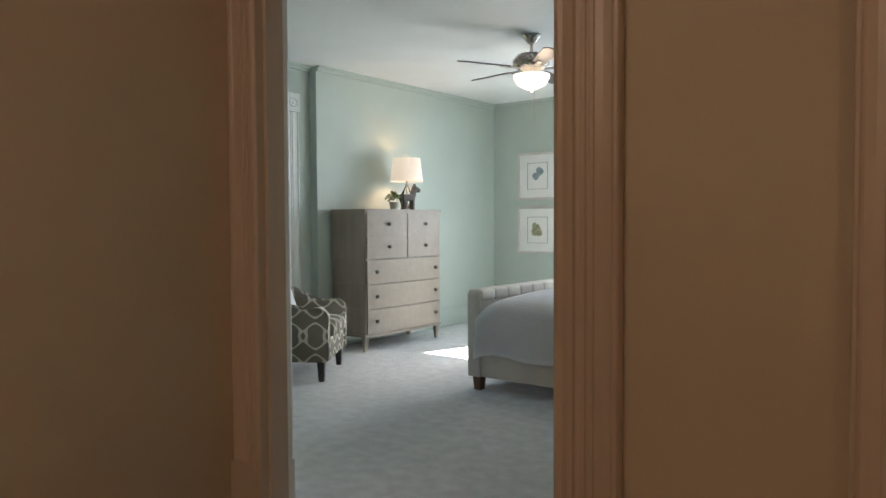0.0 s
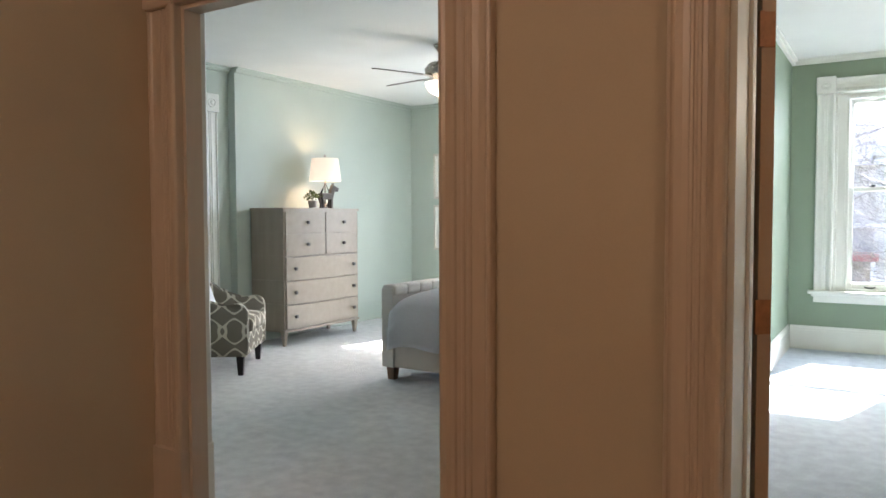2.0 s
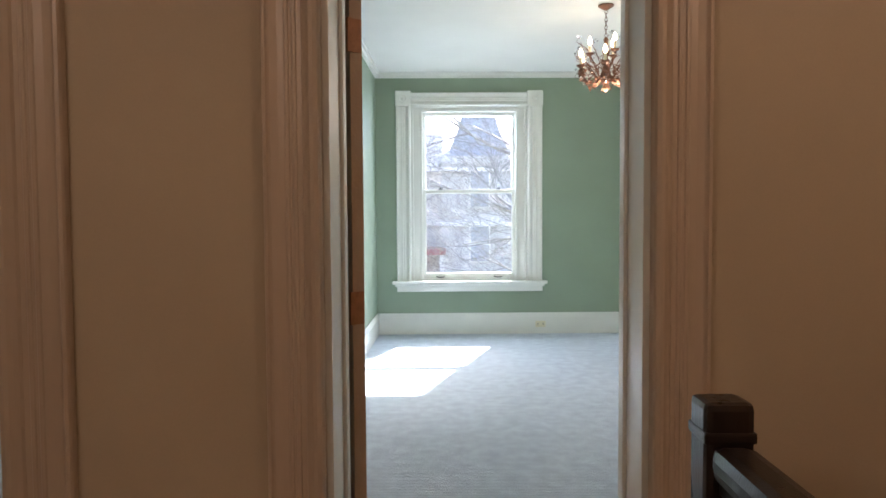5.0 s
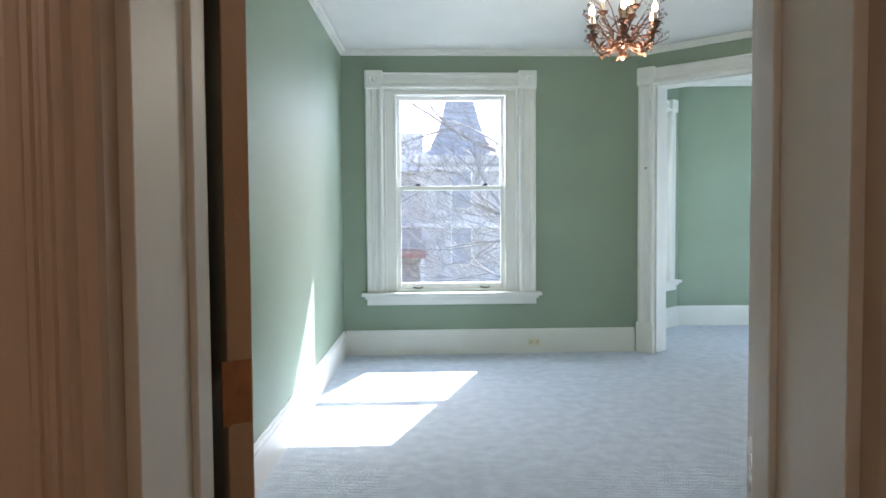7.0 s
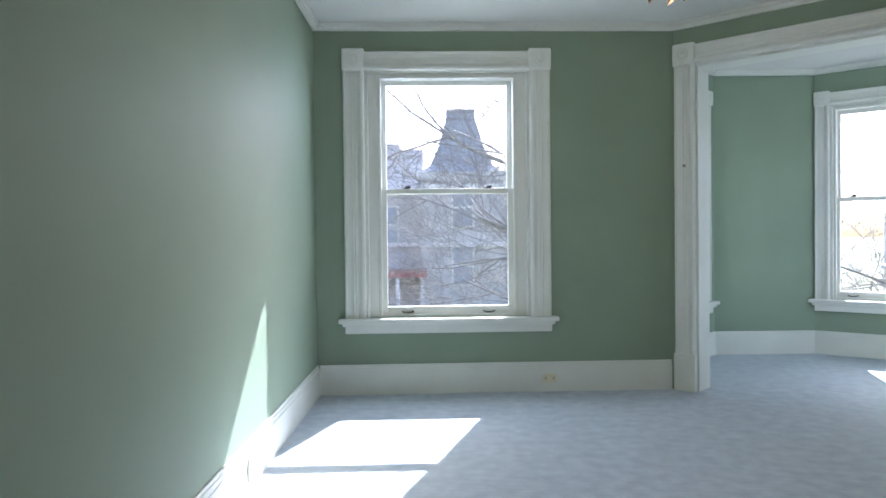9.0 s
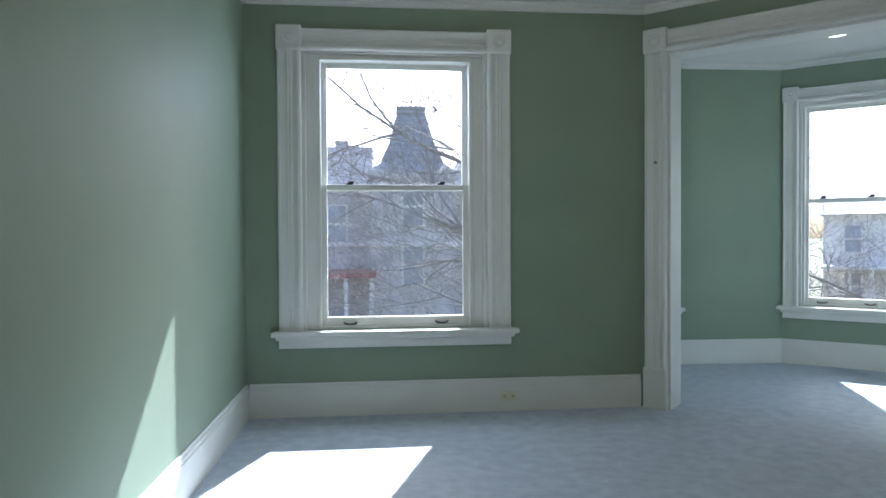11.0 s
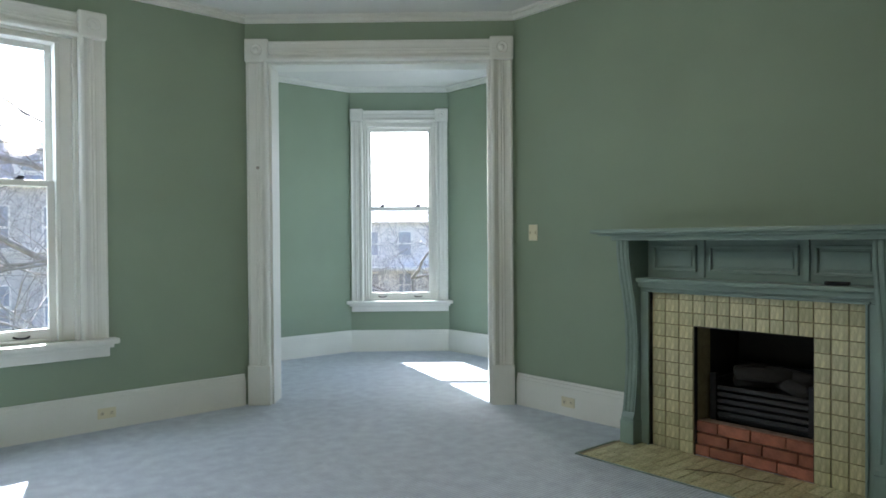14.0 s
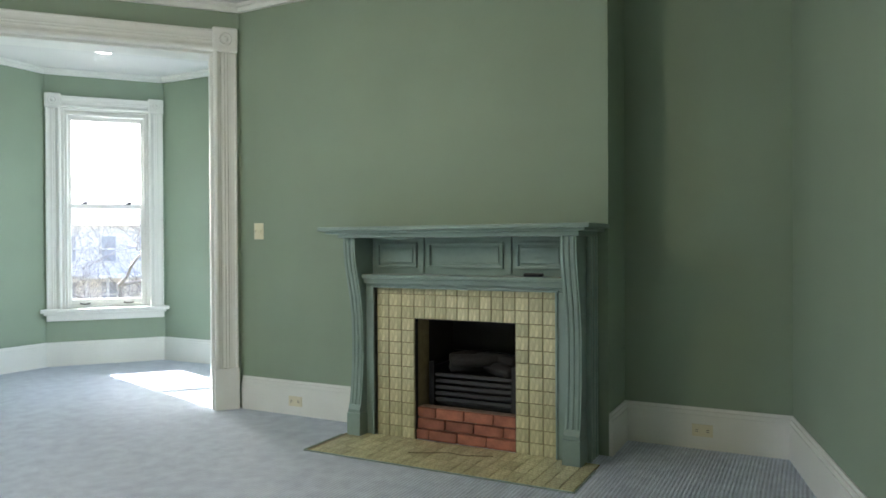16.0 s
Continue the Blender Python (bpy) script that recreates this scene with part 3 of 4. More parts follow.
    fz = box(FX + 0.078, 3.30, ya, yb, tt, 0.957, bevel=0.004)
    box(FX + 0.070, 3.30, ya + 0.045, yb - 0.045, tt - 0.004, tt + 0.010, bevel=0.004, bm=fz)
    for y0, y1, e0, e1 in ((ya, ya + 0.066, ya + 0.052, ya + 0.066), (yb - 0.061, yb, yb - 0.061, yb - 0.047)):
        box(FX + 0.078, 3.30, y0, y1, 0.0, tt, bevel=0.004, bm=fz)
        box(FX + 0.068, 3.30, e0, e1, 0.0, tt, bevel=0.005, bm=fz)
    p("inner_frame", fz, MANTEL)
    # tile backing with the firebox hole
    ta, tb = ya + 0.066, yb - 0.061
    oy0, oy1, oz = 1.285, 1.945, 0.742
    bk = boxes((3.285, 3.468, ta, oy0, 0, tt), (3.285, 3.468, oy1, tb, 0, tt), (3.285, 3.468, oy0, oy1, oz, tt))
    surround = p("surround", bk, GROUT, "tile backing with dark joints")
    # firebox
    fb = boxes((3.47, 3.83, oy0 - 0.02, oy0, 0.0, oz + 0.02), (3.47, 3.83, oy1, oy1 + 0.02, 0, oz + 0.02), (3.81, 3.84, oy0, oy1, 0, oz), (3.47, 3.83, oy0, oy1, oz, oz + 0.02), (3.47, 3.83, oy0, oy1, 0, 0.02))
    p("firebox", fb, SOOT, "soot-black firebox lining")
    tp = 0.0745
    me = mesh_of("tile", box(-0.005, 0.005, -tp / 2 + 0.0025, tp / 2 - 0.0025, -tp / 2 + 0.0025, tp / 2 - 0.0025, bevel=0.002), TILE)
    def spread(a, b, n):
        return [(a + (b - a) * k / n, a + (b - a) * (k + 1) / n) for k in range(n)]

    sides = spread(ta, oy0, 3) + spread(oy1, tb, 3)
    courses = [(c, sides) for c in spread(0.0, oz, 10)] + [(c, sides + spread(oy0, oy1, 9)) for c in ((oz, oz + 0.074), (oz + 0.074, oz + 0.148), (oz + 0.148, tt))]
    for (z0, z1), cols in courses:
        for y0, y1 in cols:
            t = new("tile", me)
            t.parent = surround
            t.matrix_local = Matrix.Translation((3.282 - 3.47 + random.uniform(-0.001, 0.001), (y0 + y1) / 2 - 1.6, (z0 + z1) / 2)) @ Matrix.Diagonal((1, (y1 - y0) / tp, (z1 - z0) / tp, 1))
    # thin black strips stand for the shadow line round the firebox opening
    for y0, y1 in ((oy0 - 0.004, oy0 + 0.005), (oy1 - 0.005, oy1 + 0.004)):
        p("shadow_strip", box(3.288, 3.32, y0, y1, 0.0, oz, bevel=0.003), IRON)
    p("shadow_strip", box(3.288, 3.32, oy0, oy1, oz - 0.006, oz + 0.0, bevel=0.002), IRON)
    # low brick front
    bw, bh = 0.19, 0.066
    kb = p("brick_curb", box(3.335, 3.40, oy0, oy1, 0, 0.196), BRICKMORTAR)
    meb = mesh_of("brick", box(-0.02, 0.02, -bw / 2 + 0.004, bw / 2 - 0.004, -bh / 2 + 0.004, bh / 2 - 0.004, bevel=0.004), BRICK)
    for r in range(3):
        off = (0, -bw * 0.55, -bw * 0.2)[r]
        y = oy0 + off
        while y < oy1 - 0.01:
            a, b = max(y, oy0), min(y + bw, oy1)
            if b - a > 0.03:
                t = new("brick", meb)
                t.parent = kb
                t.matrix_local = Matrix.Translation(((3.312, 3.326, 3.330)[r] - 3.47 + random.uniform(-0.004, 0.003), (a + b) / 2 - 1.6, (r + 0.5) * bh)) @ Matrix.Diagonal((1, (b - a) / bw, 1, 1))
            y += bw
    return f


fireplace()


def grate():
    g = empty("fire_grate", pose(3.45, 1.615, 0.198), "black cast-iron fire basket with louvred front", "fire grate")
    part("body", boxes((-0.02, 0.28, -0.27, 0.27, 0.0, 0.02), (0.26, 0.28, -0.27, 0.27, 0, 0.30), (-0.02, 0.28, -0.28, -0.262, 0, 0.24), (-0.02, 0.28, 0.262, 0.28, 0, 0.24), bevel=0.003), IRON, g)
    for k in range(5):
        b = box(-0.012, 0.012, -0.26, 0.26, 0, 0.026, bevel=0.006)
        part("bar", b, IRON, g, m=pose(-0.03, 0, 0.02 + k * 0.038, 0, 20, 0))
    for s in (-1, 1):
        part("post", box(-0.055, -0.02, s * 0.275 - 0.018, s * 0.275 + 0.018, 0, 0.27, bevel=0.005), IRON, g)
    for k in range(6):
        b = lathe([(0.012, -0.16), (0.036, -0.15), (0.042, 0.0), (0.034, 0.15), (0.012, 0.16)], 10)
        b.transform(pose(0.06 + 0.07 * (k % 3), -0.13 + 0.05 * k, 0.23 + 0.045 * (k % 2), 90, 0, 20 * (k - 2)))
        part("log", b, SOOT, g, "charred ceramic log", smooth=True)
    return g


grate()
hm = empty("hearth", pose(2.95, 1.55, 0), "cream tiled hearth slab in front of the fireplace", "hearth", kind="structure")
HX0, HX1, HY0, HY1 = 2.80, 3.27, 0.80, 2.40
part("slab", box(HX0 - 2.95, HX1 - 2.95, HY0 - 1.55, HY1 - 1.55, -0.02, 0.006), HEARTHGROUT, hm)
tl, tw = 0.155, 0.0745
meh = mesh_of("tile", box(-tl / 2 + 0.002, tl / 2 - 0.002, -tw / 2 + 0.002, tw / 2 - 0.002, 0.002, 0.012, bevel=0.002), TILE)
for i in range(3):
    for j in range(int((HY1 - HY0) / tw)):
        t = new("tile", meh)
        t.parent = hm
        t.matrix_local = pose(HX0 - 2.95 + (i + 0.5) * tl, HY0 - 1.55 + (j + 0.5) * tw, random.uniform(-0.001, 0.001))
tagged(part("trim", boxes((HX0 - 0.008, HX0, HY0 - 0.008, HY1 + 0.012, 0, 0.008), (HX0, FX, HY1, HY1 + 0.012, 0, 0.010), (HX0, FX, HY0 - 0.008, HY0, 0, 0.008), bevel=0.002), MANTEL), "thin painted edge strip round the hearth", "trim", kind="structure")
rm = part("remote_control", box(-0.02, 0.02, -0.055, 0.055, 0, 0.018, bevel=0.006), IRON)
rm.matrix_world = pose(3.27, 1.17, 1.011, 0, 0, 6)
tagged(rm, "small black remote control on the mantel's lower shelf", "remote")


def plate(name, m, w, h, kind):
    e = empty(name, m, "ivory light switch plate on the wall" if kind == "switch" else "ivory duplex outlet in the baseboard", "light switch" if kind == "switch" else "outlet", "outlets in the baseboard" if kind != "switch" else "")
    part("cover", box(-w / 2, w / 2, -0.007, 0, -h / 2, h / 2, bevel=0.003), PLATE, e)
    if kind == "switch":
        for s in (-0.025, 0.025):
            part("toggle", box(s - 0.005, s + 0.005, -0.02, -0.005, -0.012, 0.012, bevel=0.002), PLATE, e)
    else:
        for s in (-1, 1):
            o = part("socket", box(s * 0.03 - 0.016, s * 0.03 + 0.016, -0.010, -0.004, -0.017, 0.017, bevel=0.003), PLATE, e)
            part("slot", boxes((s * 0.03 - 0.008, s * 0.03 + 0.008, -0.0112, -0.008, 0.004, 0.007), (s * 0.03 - 0.008, s * 0.03 + 0.008, -0.0112, -0.008, -0.007, -0.004)), SOOT, o)
    return e


plate("light_switch", m_east @ pose(0.18, 0, 1.295), 0.085, 0.118, "switch")
plate("outlet", m_north @ pose(1.86, -0.022, 0.11), 0.115, 0.07, "outlet")
plate("outlet", m_east @ pose(0.52, -0.022, 0.10), 0.115, 0.07, "outlet")
plate("outlet", m_rec @ pose(0.45, -0.022, 0.11), 0.115, 0.07, "outlet")
plate("outlet", m_west @ pose(3.6, -0.022, 0.11), 0.07, 0.115, "outlet")

dl = empty("downlight", pose(3.80, 5.44, H), "white recessed ceiling downlight, lit", "ceiling light")
part("rim", lathe([(0.10, 0.0), (0.10, -0.008), (0.075, -0.014), (0.07, 0.0)], 28), WHITE, dl)
part("lens", lathe([(0.068, 0.0), (0.06, -0.008), (0.01, -0.010)], 24), DOWNLIGHT, dl)

stp = part("strike_plate", box(-0.002, 0.004, -0.014, 0.014, -0.045, 0.045, bevel=0.001), METAL)
stp.matrix_world = pose(0.4635, -0.99, 0.93)
tagged(stp, "small metal strike plate on the door jamb", "strike plate")
hk = lathe([(0.012, 0.0), (0.012, 0.003), (0.004, 0.006), (0.004, 0.016), (0.009, 0.022), (0.002, 0.028)], 12)
hk = part("hook", hk, METAL, smooth=True)
hk.matrix_world = m_diag @ pose(0.10, -0.034, 1.80, 90, 0, 0)
tagged(hk, "small metal hook on the fluted casing", "hook")
tw_ = part("twig", tube([(2.98, 1.82, 0.016), (3.03, 1.70, 0.018), (3.08, 1.62, 0.016), (3.06, 1.50, 0.020), (3.13, 1.36, 0.016)], 0.003, 5), HEARTHGROUT)
tagged(tw_, "thin dry twig lying on the hearth tiles", "twig")

# open door leaf of the green room
leaf = empty("door_leaf", pose(-0.392, -0.905, 0.012, 0, 0, 121), "tan panelled wooden door standing open", "door")
lb = box(0, 0.87, -0.022, 0.022, 0, 2.27, bevel=0.003)
part("body", lb, DOORPAINT, leaf)
for z0, z1 in ((0.22, 0.85), (1.05, 2.12)):
    for x0, x1 in ((0.12, 0.40), (0.47, 0.75)):
        fr = boxes((x0, x1, -0.03, 0.03, z0, z0 + 0.02), (x0, x1, -0.03, 0.03, z1 - 0.02, z1), (x0, x0 + 0.02, -0.03, 0.03, z0 + 0.02, z1 - 0.02), (x1 - 0.02, x1, -0.03, 0.03, z0 + 0.02, z1 - 0.02), bevel=0.004)
        part("panel_moulding", fr, DOORPAINT, leaf)
for s in (-1, 1):
    k = lathe([(0.028, 0.0), (0.028, 0.006), (0.010, 0.010), (0.010, 0.035), (0.026, 0.045), (0.030, 0.058), (0.024, 0.072), (0.006, 0.078)], 20)
    k.transform(Matrix.Translation((0.80, s * 0.022, 0.885)) @ Matrix.Rotation(radians(-90 * s), 4, "X"))
    part("doorknob", k, METAL, leaf, "polished metal doorknob", smooth=True)
for z in (0.25, 1.03, 1.93):
    part("hinge", boxes((-0.004, 0.0, -0.018, 0.02, z - 0.055, z + 0.055), (-0.014, 0.0, 0.020, 0.034, z - 0.055, z + 0.055), bevel=0.001), BRASS, leaf, "reddish brass hinge")

# ---- chandelier ----


def chandelier():
    c = empty("chandelier", pose(1.10, 2.27, 2.66), "bronze leaf chandelier with lit candle bulbs", "chandelier")
    part("canopy", lathe([(0.06, 0.29), (0.06, 0.28), (0.02, 0.255), (0.008, 0.25)], 20), BRONZE, c)
    ch = bmesh.new()
    for k in range(7):
        b = bmesh.new()
        pts = [(0.010 * math.cos(a), 0, 0.02 * math.sin(a)) for a in [i * math.pi / 4 for i in range(9)]]
        tube(pts, 0.0025, 5, b)
        b.transform(pose(0, 0, 0.24 - k * 0.03, 0, 0, 90 * (k % 2)))
        merge(ch, b)
    part("chain", ch, BRONZE, c)
    part("stem", lathe([(0.006, 0.05), (0.02, 0.03), (0.012, 0.0), (0.03, -0.06), (0.012, -0.12), (0.035, -0.22), (0.05, -0.27), (0.02, -0.31), (0.03, -0.34), (0.004, -0.37)], 16), BRONZE, c, smooth=True)
    rnd = random.Random(4)
    for k in range(6):
        a = k * math.pi / 3 + 0.3
        ca, sa = math.cos(a), math.sin(a)
        prof = [(0.02, -0.24), (0.08, -0.31), (0.15, -0.31), (0.205, -0.25), (0.21, -0.20)]
        arm = part("arm", tube([(r * ca, r * sa, z) for r, z in prof], [0.008, 0.007, 0.006, 0.006, 0.008], 6), BRONZE, c)
        part("drip_cup", lathe([(0.008, -0.20), (0.032, -0.185), (0.036, -0.175), (0.012, -0.178)], 12, center=(0.21 * ca, 0.21 * sa, 0)), BRONZE, arm)
        part("candle", lathe([(0.011, -0.178), (0.011, -0.118), (0.006, -0.116)], 10, center=(0.21 * ca, 0.21 * sa, 0)), CANDLE, arm)
        part("bulb", lathe([(0.006, -0.116), (0.018, -0.100), (0.016, -0.080), (0.003, -0.050)], 10, center=(0.21 * ca, 0.21 * sa, 0)), BULB, arm, "glowing candle bulb", smooth=True)
        lv = bmesh.new()
        for j in range(22):
            b = bmesh.new()
            L, W = rnd.uniform(0.04, 0.065), rnd.uniform(0.012, 0.02)
            v = [b.verts.new(q) for q in ((0, 0, 0), (L * 0.45, W, 0.006), (L, 0, -0.004), (L * 0.45, -W, 0.006), (L * 0.45, 0, 0.012))]
            for t in ((0, 1, 4), (1, 2, 4), (2, 3, 4), (3, 0, 4)):
                b.faces.new([v[i] for i in t])
            f = rnd.random() ** 0.7
            i = min(int(f * 4), 3)
            r, z = prof[i][0] + (prof[i + 1][0] - prof[i][0]) * (f * 4 - i), prof[i][1] + (prof[i + 1][1] - prof[i][1]) * (f * 4 - i)
            b.transform(pose(r * ca, r * sa, z, rnd.uniform(-60, 60), rnd.uniform(-70, 40), rnd.uniform(0, 360)))
            merge(lv, b)
        part("leaves", lv, BRONZE, arm)
        tw, beads = bmesh.new(), bmesh.new()
        for j in range(7):
            da = a + rnd.uniform(-0.55, 0.55)
            r0, r1, z1 = rnd.uniform(0.14, 0.19), rnd.uniform(0.17, 0.29), rnd.uniform(-0.24, 0.04)
            tip = (r1 * math.cos(da + 0.15), r1 * math.sin(da + 0.15), z1)
            tube([(0.06 * ca, 0.06 * sa, rnd.uniform(-0.30, -0.15)), (r0 * math.cos(da), r0 * math.sin(da), z1 - rnd.uniform(0.05, 0.10)), (r1 * math.cos(da), r1 * math.sin(da), z1 - 0.035), tip], [0.004, 0.003, 0.002, 0.0015], 5, tw)
            for q in range(3):
                s = rnd.uniform(0.005, 0.010)
                lathe([(0.001, -s), (s * 0.8, -s * 0.5), (s, 0), (s * 0.8, s * 0.5), (0.001, s)], 6, beads, (tip[0] + rnd.uniform(-0.02, 0.02), tip[1] + rnd.uniform(-0.02, 0.02), z1 + rnd.uniform(-0.035, 0.02)))
        part("twig", tw, BRONZE, arm)
        tagged(part("bead", beads, CRYSTAL, arm, smooth=True), "clear glass beads on the twigs", kind="stuff")
        part("crystal", lathe([(0.002, -0.235), (0.008, -0.25), (0.002, -0.28)], 6, center=(0.2 * ca, 0.2 * sa, -0.03)), CRYSTAL, arm)
    for k in range(3):
        a = k * math.pi / 1.5 + 0.9
        ca, sa = math.cos(a), math.sin(a)
        arm = part("upper_arm", tube([(0.02 * ca, 0.02 * sa, -0.12), (0.07 * ca, 0.07 * sa, -0.17), (0.115 * ca, 0.115 * sa, -0.13), (0.12 * ca, 0.12 * sa, -0.09)], [0.007, 0.006, 0.006, 0.007], 6), BRONZE, c)
        part("drip_cup", lathe([(0.008, -0.09), (0.030, -0.078), (0.034, -0.068), (0.012, -0.07)], 12, center=(0.12 * ca, 0.12 * sa, 0)), BRONZE, arm)
        part("candle", lathe([(0.011, -0.07), (0.011, -0.01), (0.006, -0.008)], 10, center=(0.12 * ca, 0.12 * sa, 0)), CANDLE, arm)
        part("bulb", lathe([(0.006, -0.008), (0.018, 0.008), (0.016, 0.028), (0.003, 0.058)], 10, center=(0.12 * ca, 0.12 * sa, 0)), BULB, arm, "glowing candle bulb", smooth=True)
    return c


chandelier()
lamp("chandelier_light", "POINT", pose(1.10, 2.27, 2.25), 5.5, (1.0, 0.80, 0.55), 0.16)

# ---- hall: balustrade ----
bal = empty("balustrade", pose(0.50, -1.76, 0), "dark stained newel post with handrail and balusters", "balustrade")
nb = box(-0.052, 0.052, -0.052, 0.052, 0, 0.955, bevel=0.016)
box(-0.055, 0.055, -0.055, 0.055, 0.87, 0.895, bevel=0.006, bm=nb)
box(-0.072, 0.072, -0.072, 0.072, 0.0, 0.18, bevel=0.006, bm=nb)
part("newel_post", nb, DARKWOOD, bal)
rl = box(-0.046, 0.046, -2.6, -0.055, 0.80, 0.872, bevel=0.026)
box(-0.026, 0.026, -2.6, -0.055, 0.765, 0.805, bevel=0.008, bm=rl)
part("handrail", rl, DARKWOOD, bal)
for k in range(18):
    b = lathe([(0.020, 0.0), (0.020, 0.15), (0.012, 0.17), (0.019, 0.30), (0.011, 0.55), (0.015, 0.70), (0.015, 0.81)], 10)
    part("baluster", b, DARKWOOD, bal, m=pose(0, -0.17 - k * 0.135, 0), smooth=True)
hl = empty("ceiling_lamp", pose(-1.9, -4.3, H), "warm frosted hall ceiling lamp, out of view", "ceiling lamp", "hall ceiling lamps")
part("base", lathe([(0.09, 0), (0.09, -0.03), (0.03, -0.04)], 20), BRONZE, hl)
part("shade", lathe([(0.05, -0.03), (0.14, -0.06), (0.12, -0.11), (0.02, -0.14)], 24), BOWL, hl, smooth=True)
# fixture for the added second light, out of view like the first
copy_thing(hl, pose(1.5, -3.0, H))

# ---- bedroom things ----


def dresser():
    d = empty("dresser", pose(-5.45, 2.69, 0, 0, 0, 90), "tall grey-brown wooden chest of drawers", "dresser")
    # local x runs along the front, -y is the front
    W, D, T = 0.61, 0.48, 1.47
    n = 12
    for nm, z0, z1, grow in (("base", 0.15, 0.175, 0.012), ("body", 0.175, T - 0.03, 0.0), ("top", T - 0.03, T, 0.014)):
        pts = [(W + grow, D)] + [(-W - grow, D)] + [(-W - grow + (2 * W + 2 * grow) * i / n, -grow - 0.03 * (1 - (2 * i / n - 1) ** 2)) for i in range(n + 1)]
        part(nm, prism(pts, z0, z1), DRESSER_SIDE, d)

    for z in (0.439, 0.694, 0.957, 1.199):
        part("moulding", boxes((-W - 0.006, W + 0.006, -0.004, D + 0.002, z - 0.004, z + 0.006), bevel=0.002), DRESSER, d)

    def drawer(x0, x1, z0, z1):
        b = bmesh.new()
        n = 8
        f = lambda x: -0.018 - 0.03 * (1 - (x / W) ** 2)
        pts = [(x1, 0.0), (x0, 0.0)] + [(x0 + (x1 - x0) * i / n, f(x0 + (x1 - x0) * i / n)) for i in range(n + 1)]
        prism([(x, y if k > 1 else f(x) + 0.02) for k, (x, y) in enumerate(pts)], z0, z1, b)
        dr = part("drawer", b, DRESSER, d)
        xs = [(x0 + x1) / 2] if x1 - x0 < 0.8 else [x0 + 0.11, x1 - 0.11]
        for x in xs:
            k = boxes((-0.018, 0.018, -0.036, -0.020, -0.018, 0.018), (-0.007, 0.007, -0.022, 0.0, -0.007, 0.007), (-0.012, 0.012, -0.041, -0.034, -0.012, 0.012), bevel=0.003)
            part("knob", k, PEWTER, dr, "square metal knob", m=pose(x, f(x), (z0 + z1) / 2))

    zs = [0.19, 0.445, 0.70, 0.955]
    for a, b in zip(zs, zs[1:]):
        drawer(-W + 0.02, W - 0.02, a, b - 0.012)
    for a, b in ((0.965, 1.20), (1.205, 1.435)):
        drawer(-W + 0.02, -0.006, a, b - 0.012)
        drawer(0.006, W - 0.02, a, b - 0.012)
    for x in (-W + 0.03, W - 0.03):
        for y in (0.02, D - 0.05):
            b = bmesh.new()
            bmesh.ops.create_cone(b, cap_ends=True, segments=4, radius1=0.02, radius2=0.042, depth=0.16)
            b.transform(pose(x, y + 0.01, 0.08, 0, 0, 45))
            part("leg", b, DRESSER_SIDE, d)
    return d


dresser()
# lamp on the dresser
tl_ = empty("table_lamp", pose(-5.66, 2.98, 1.47), "glass table lamp with a lit white drum shade", "lamp")
part("base", lathe([(0.075, 0.0), (0.075, 0.02), (0.03, 0.025)], 20), METAL, tl_, smooth=False)
part("body", lathe([(0.03, 0.025), (0.085, 0.10), (0.075, 0.16), (0.02, 0.26), (0.012, 0.30)], 24), CRYSTAL, tl_, "clear glass lamp body", smooth=True)
part("stem", lathe([(0.01, 0.02), (0.01, 0.60), (0.02, 0.605), (0.004, 0.63)], 10), METAL, tl_)
sb = bmesh.new()
prev = None
for r, z in ((0.185, 0.32), (0.155, 0.58), (0.152, 0.58), (0.182, 0.32), (0.185, 0.32)):
    ring = [sb.verts.new((r * math.cos(i * math.pi / 16), r * math.sin(i * math.pi / 16), z)) for i in range(32)]
    if prev:
        for i in range(32):
            sb.faces.new((prev[i], prev[(i + 1) % 32], ring[(i + 1) % 32], ring[i]))
    prev = ring
part("shade", sb, SHADE, tl_, "glowing white fabric shade", smooth=True)
lamp("table_lamp_light", "POINT", pose(-5.66, 2.98, 1.47 + 0.45), 1.3, (1.0, 0.62, 0.32), 0.04)


def horse():
    b = bmesh.new()
    for x in (-0.06, 0.06):
        for y in (-0.018, 0.018):
            box(x - 0.014, x + 0.014, y - 0.012, y + 0.012, 0.0, 0.12, bevel=0.004, bm=b)
    box(-0.085, 0.085, -0.033, 0.033, 0.10, 0.175, bevel=0.02, bm=b)
    nk = box(-0.028, 0.028, -0.026, 0.026, 0.0, 0.13, bevel=0.012)
    nk.transform(pose(0.062, 0, 0.14, 0, 20, 0))
    merge(b, nk)
    hd = box(-0.02, 0.075, -0.02, 0.02, -0.022, 0.022, bevel=0.01)
    hd.transform(pose(0.10, 0, 0.245, 0, 28, 0))
    merge(b, hd)
    for y in (-0.012, 0.012):
        box(0.09, 0.10, y - 0.005, y + 0.005, 0.26, 0.29, bm=b)
    box(-0.10, -0.08, -0.01, 0.01, 0.06, 0.165, bevel=0.006, bm=b)
    ob = part("horse_figurine", b, CLAY)
    ob.matrix_world = pose(-5.54, 2.86, 1.47, 0, 0, 80)
    return tagged(ob, "dark carved toy horse figurine on the dresser", "figurine")


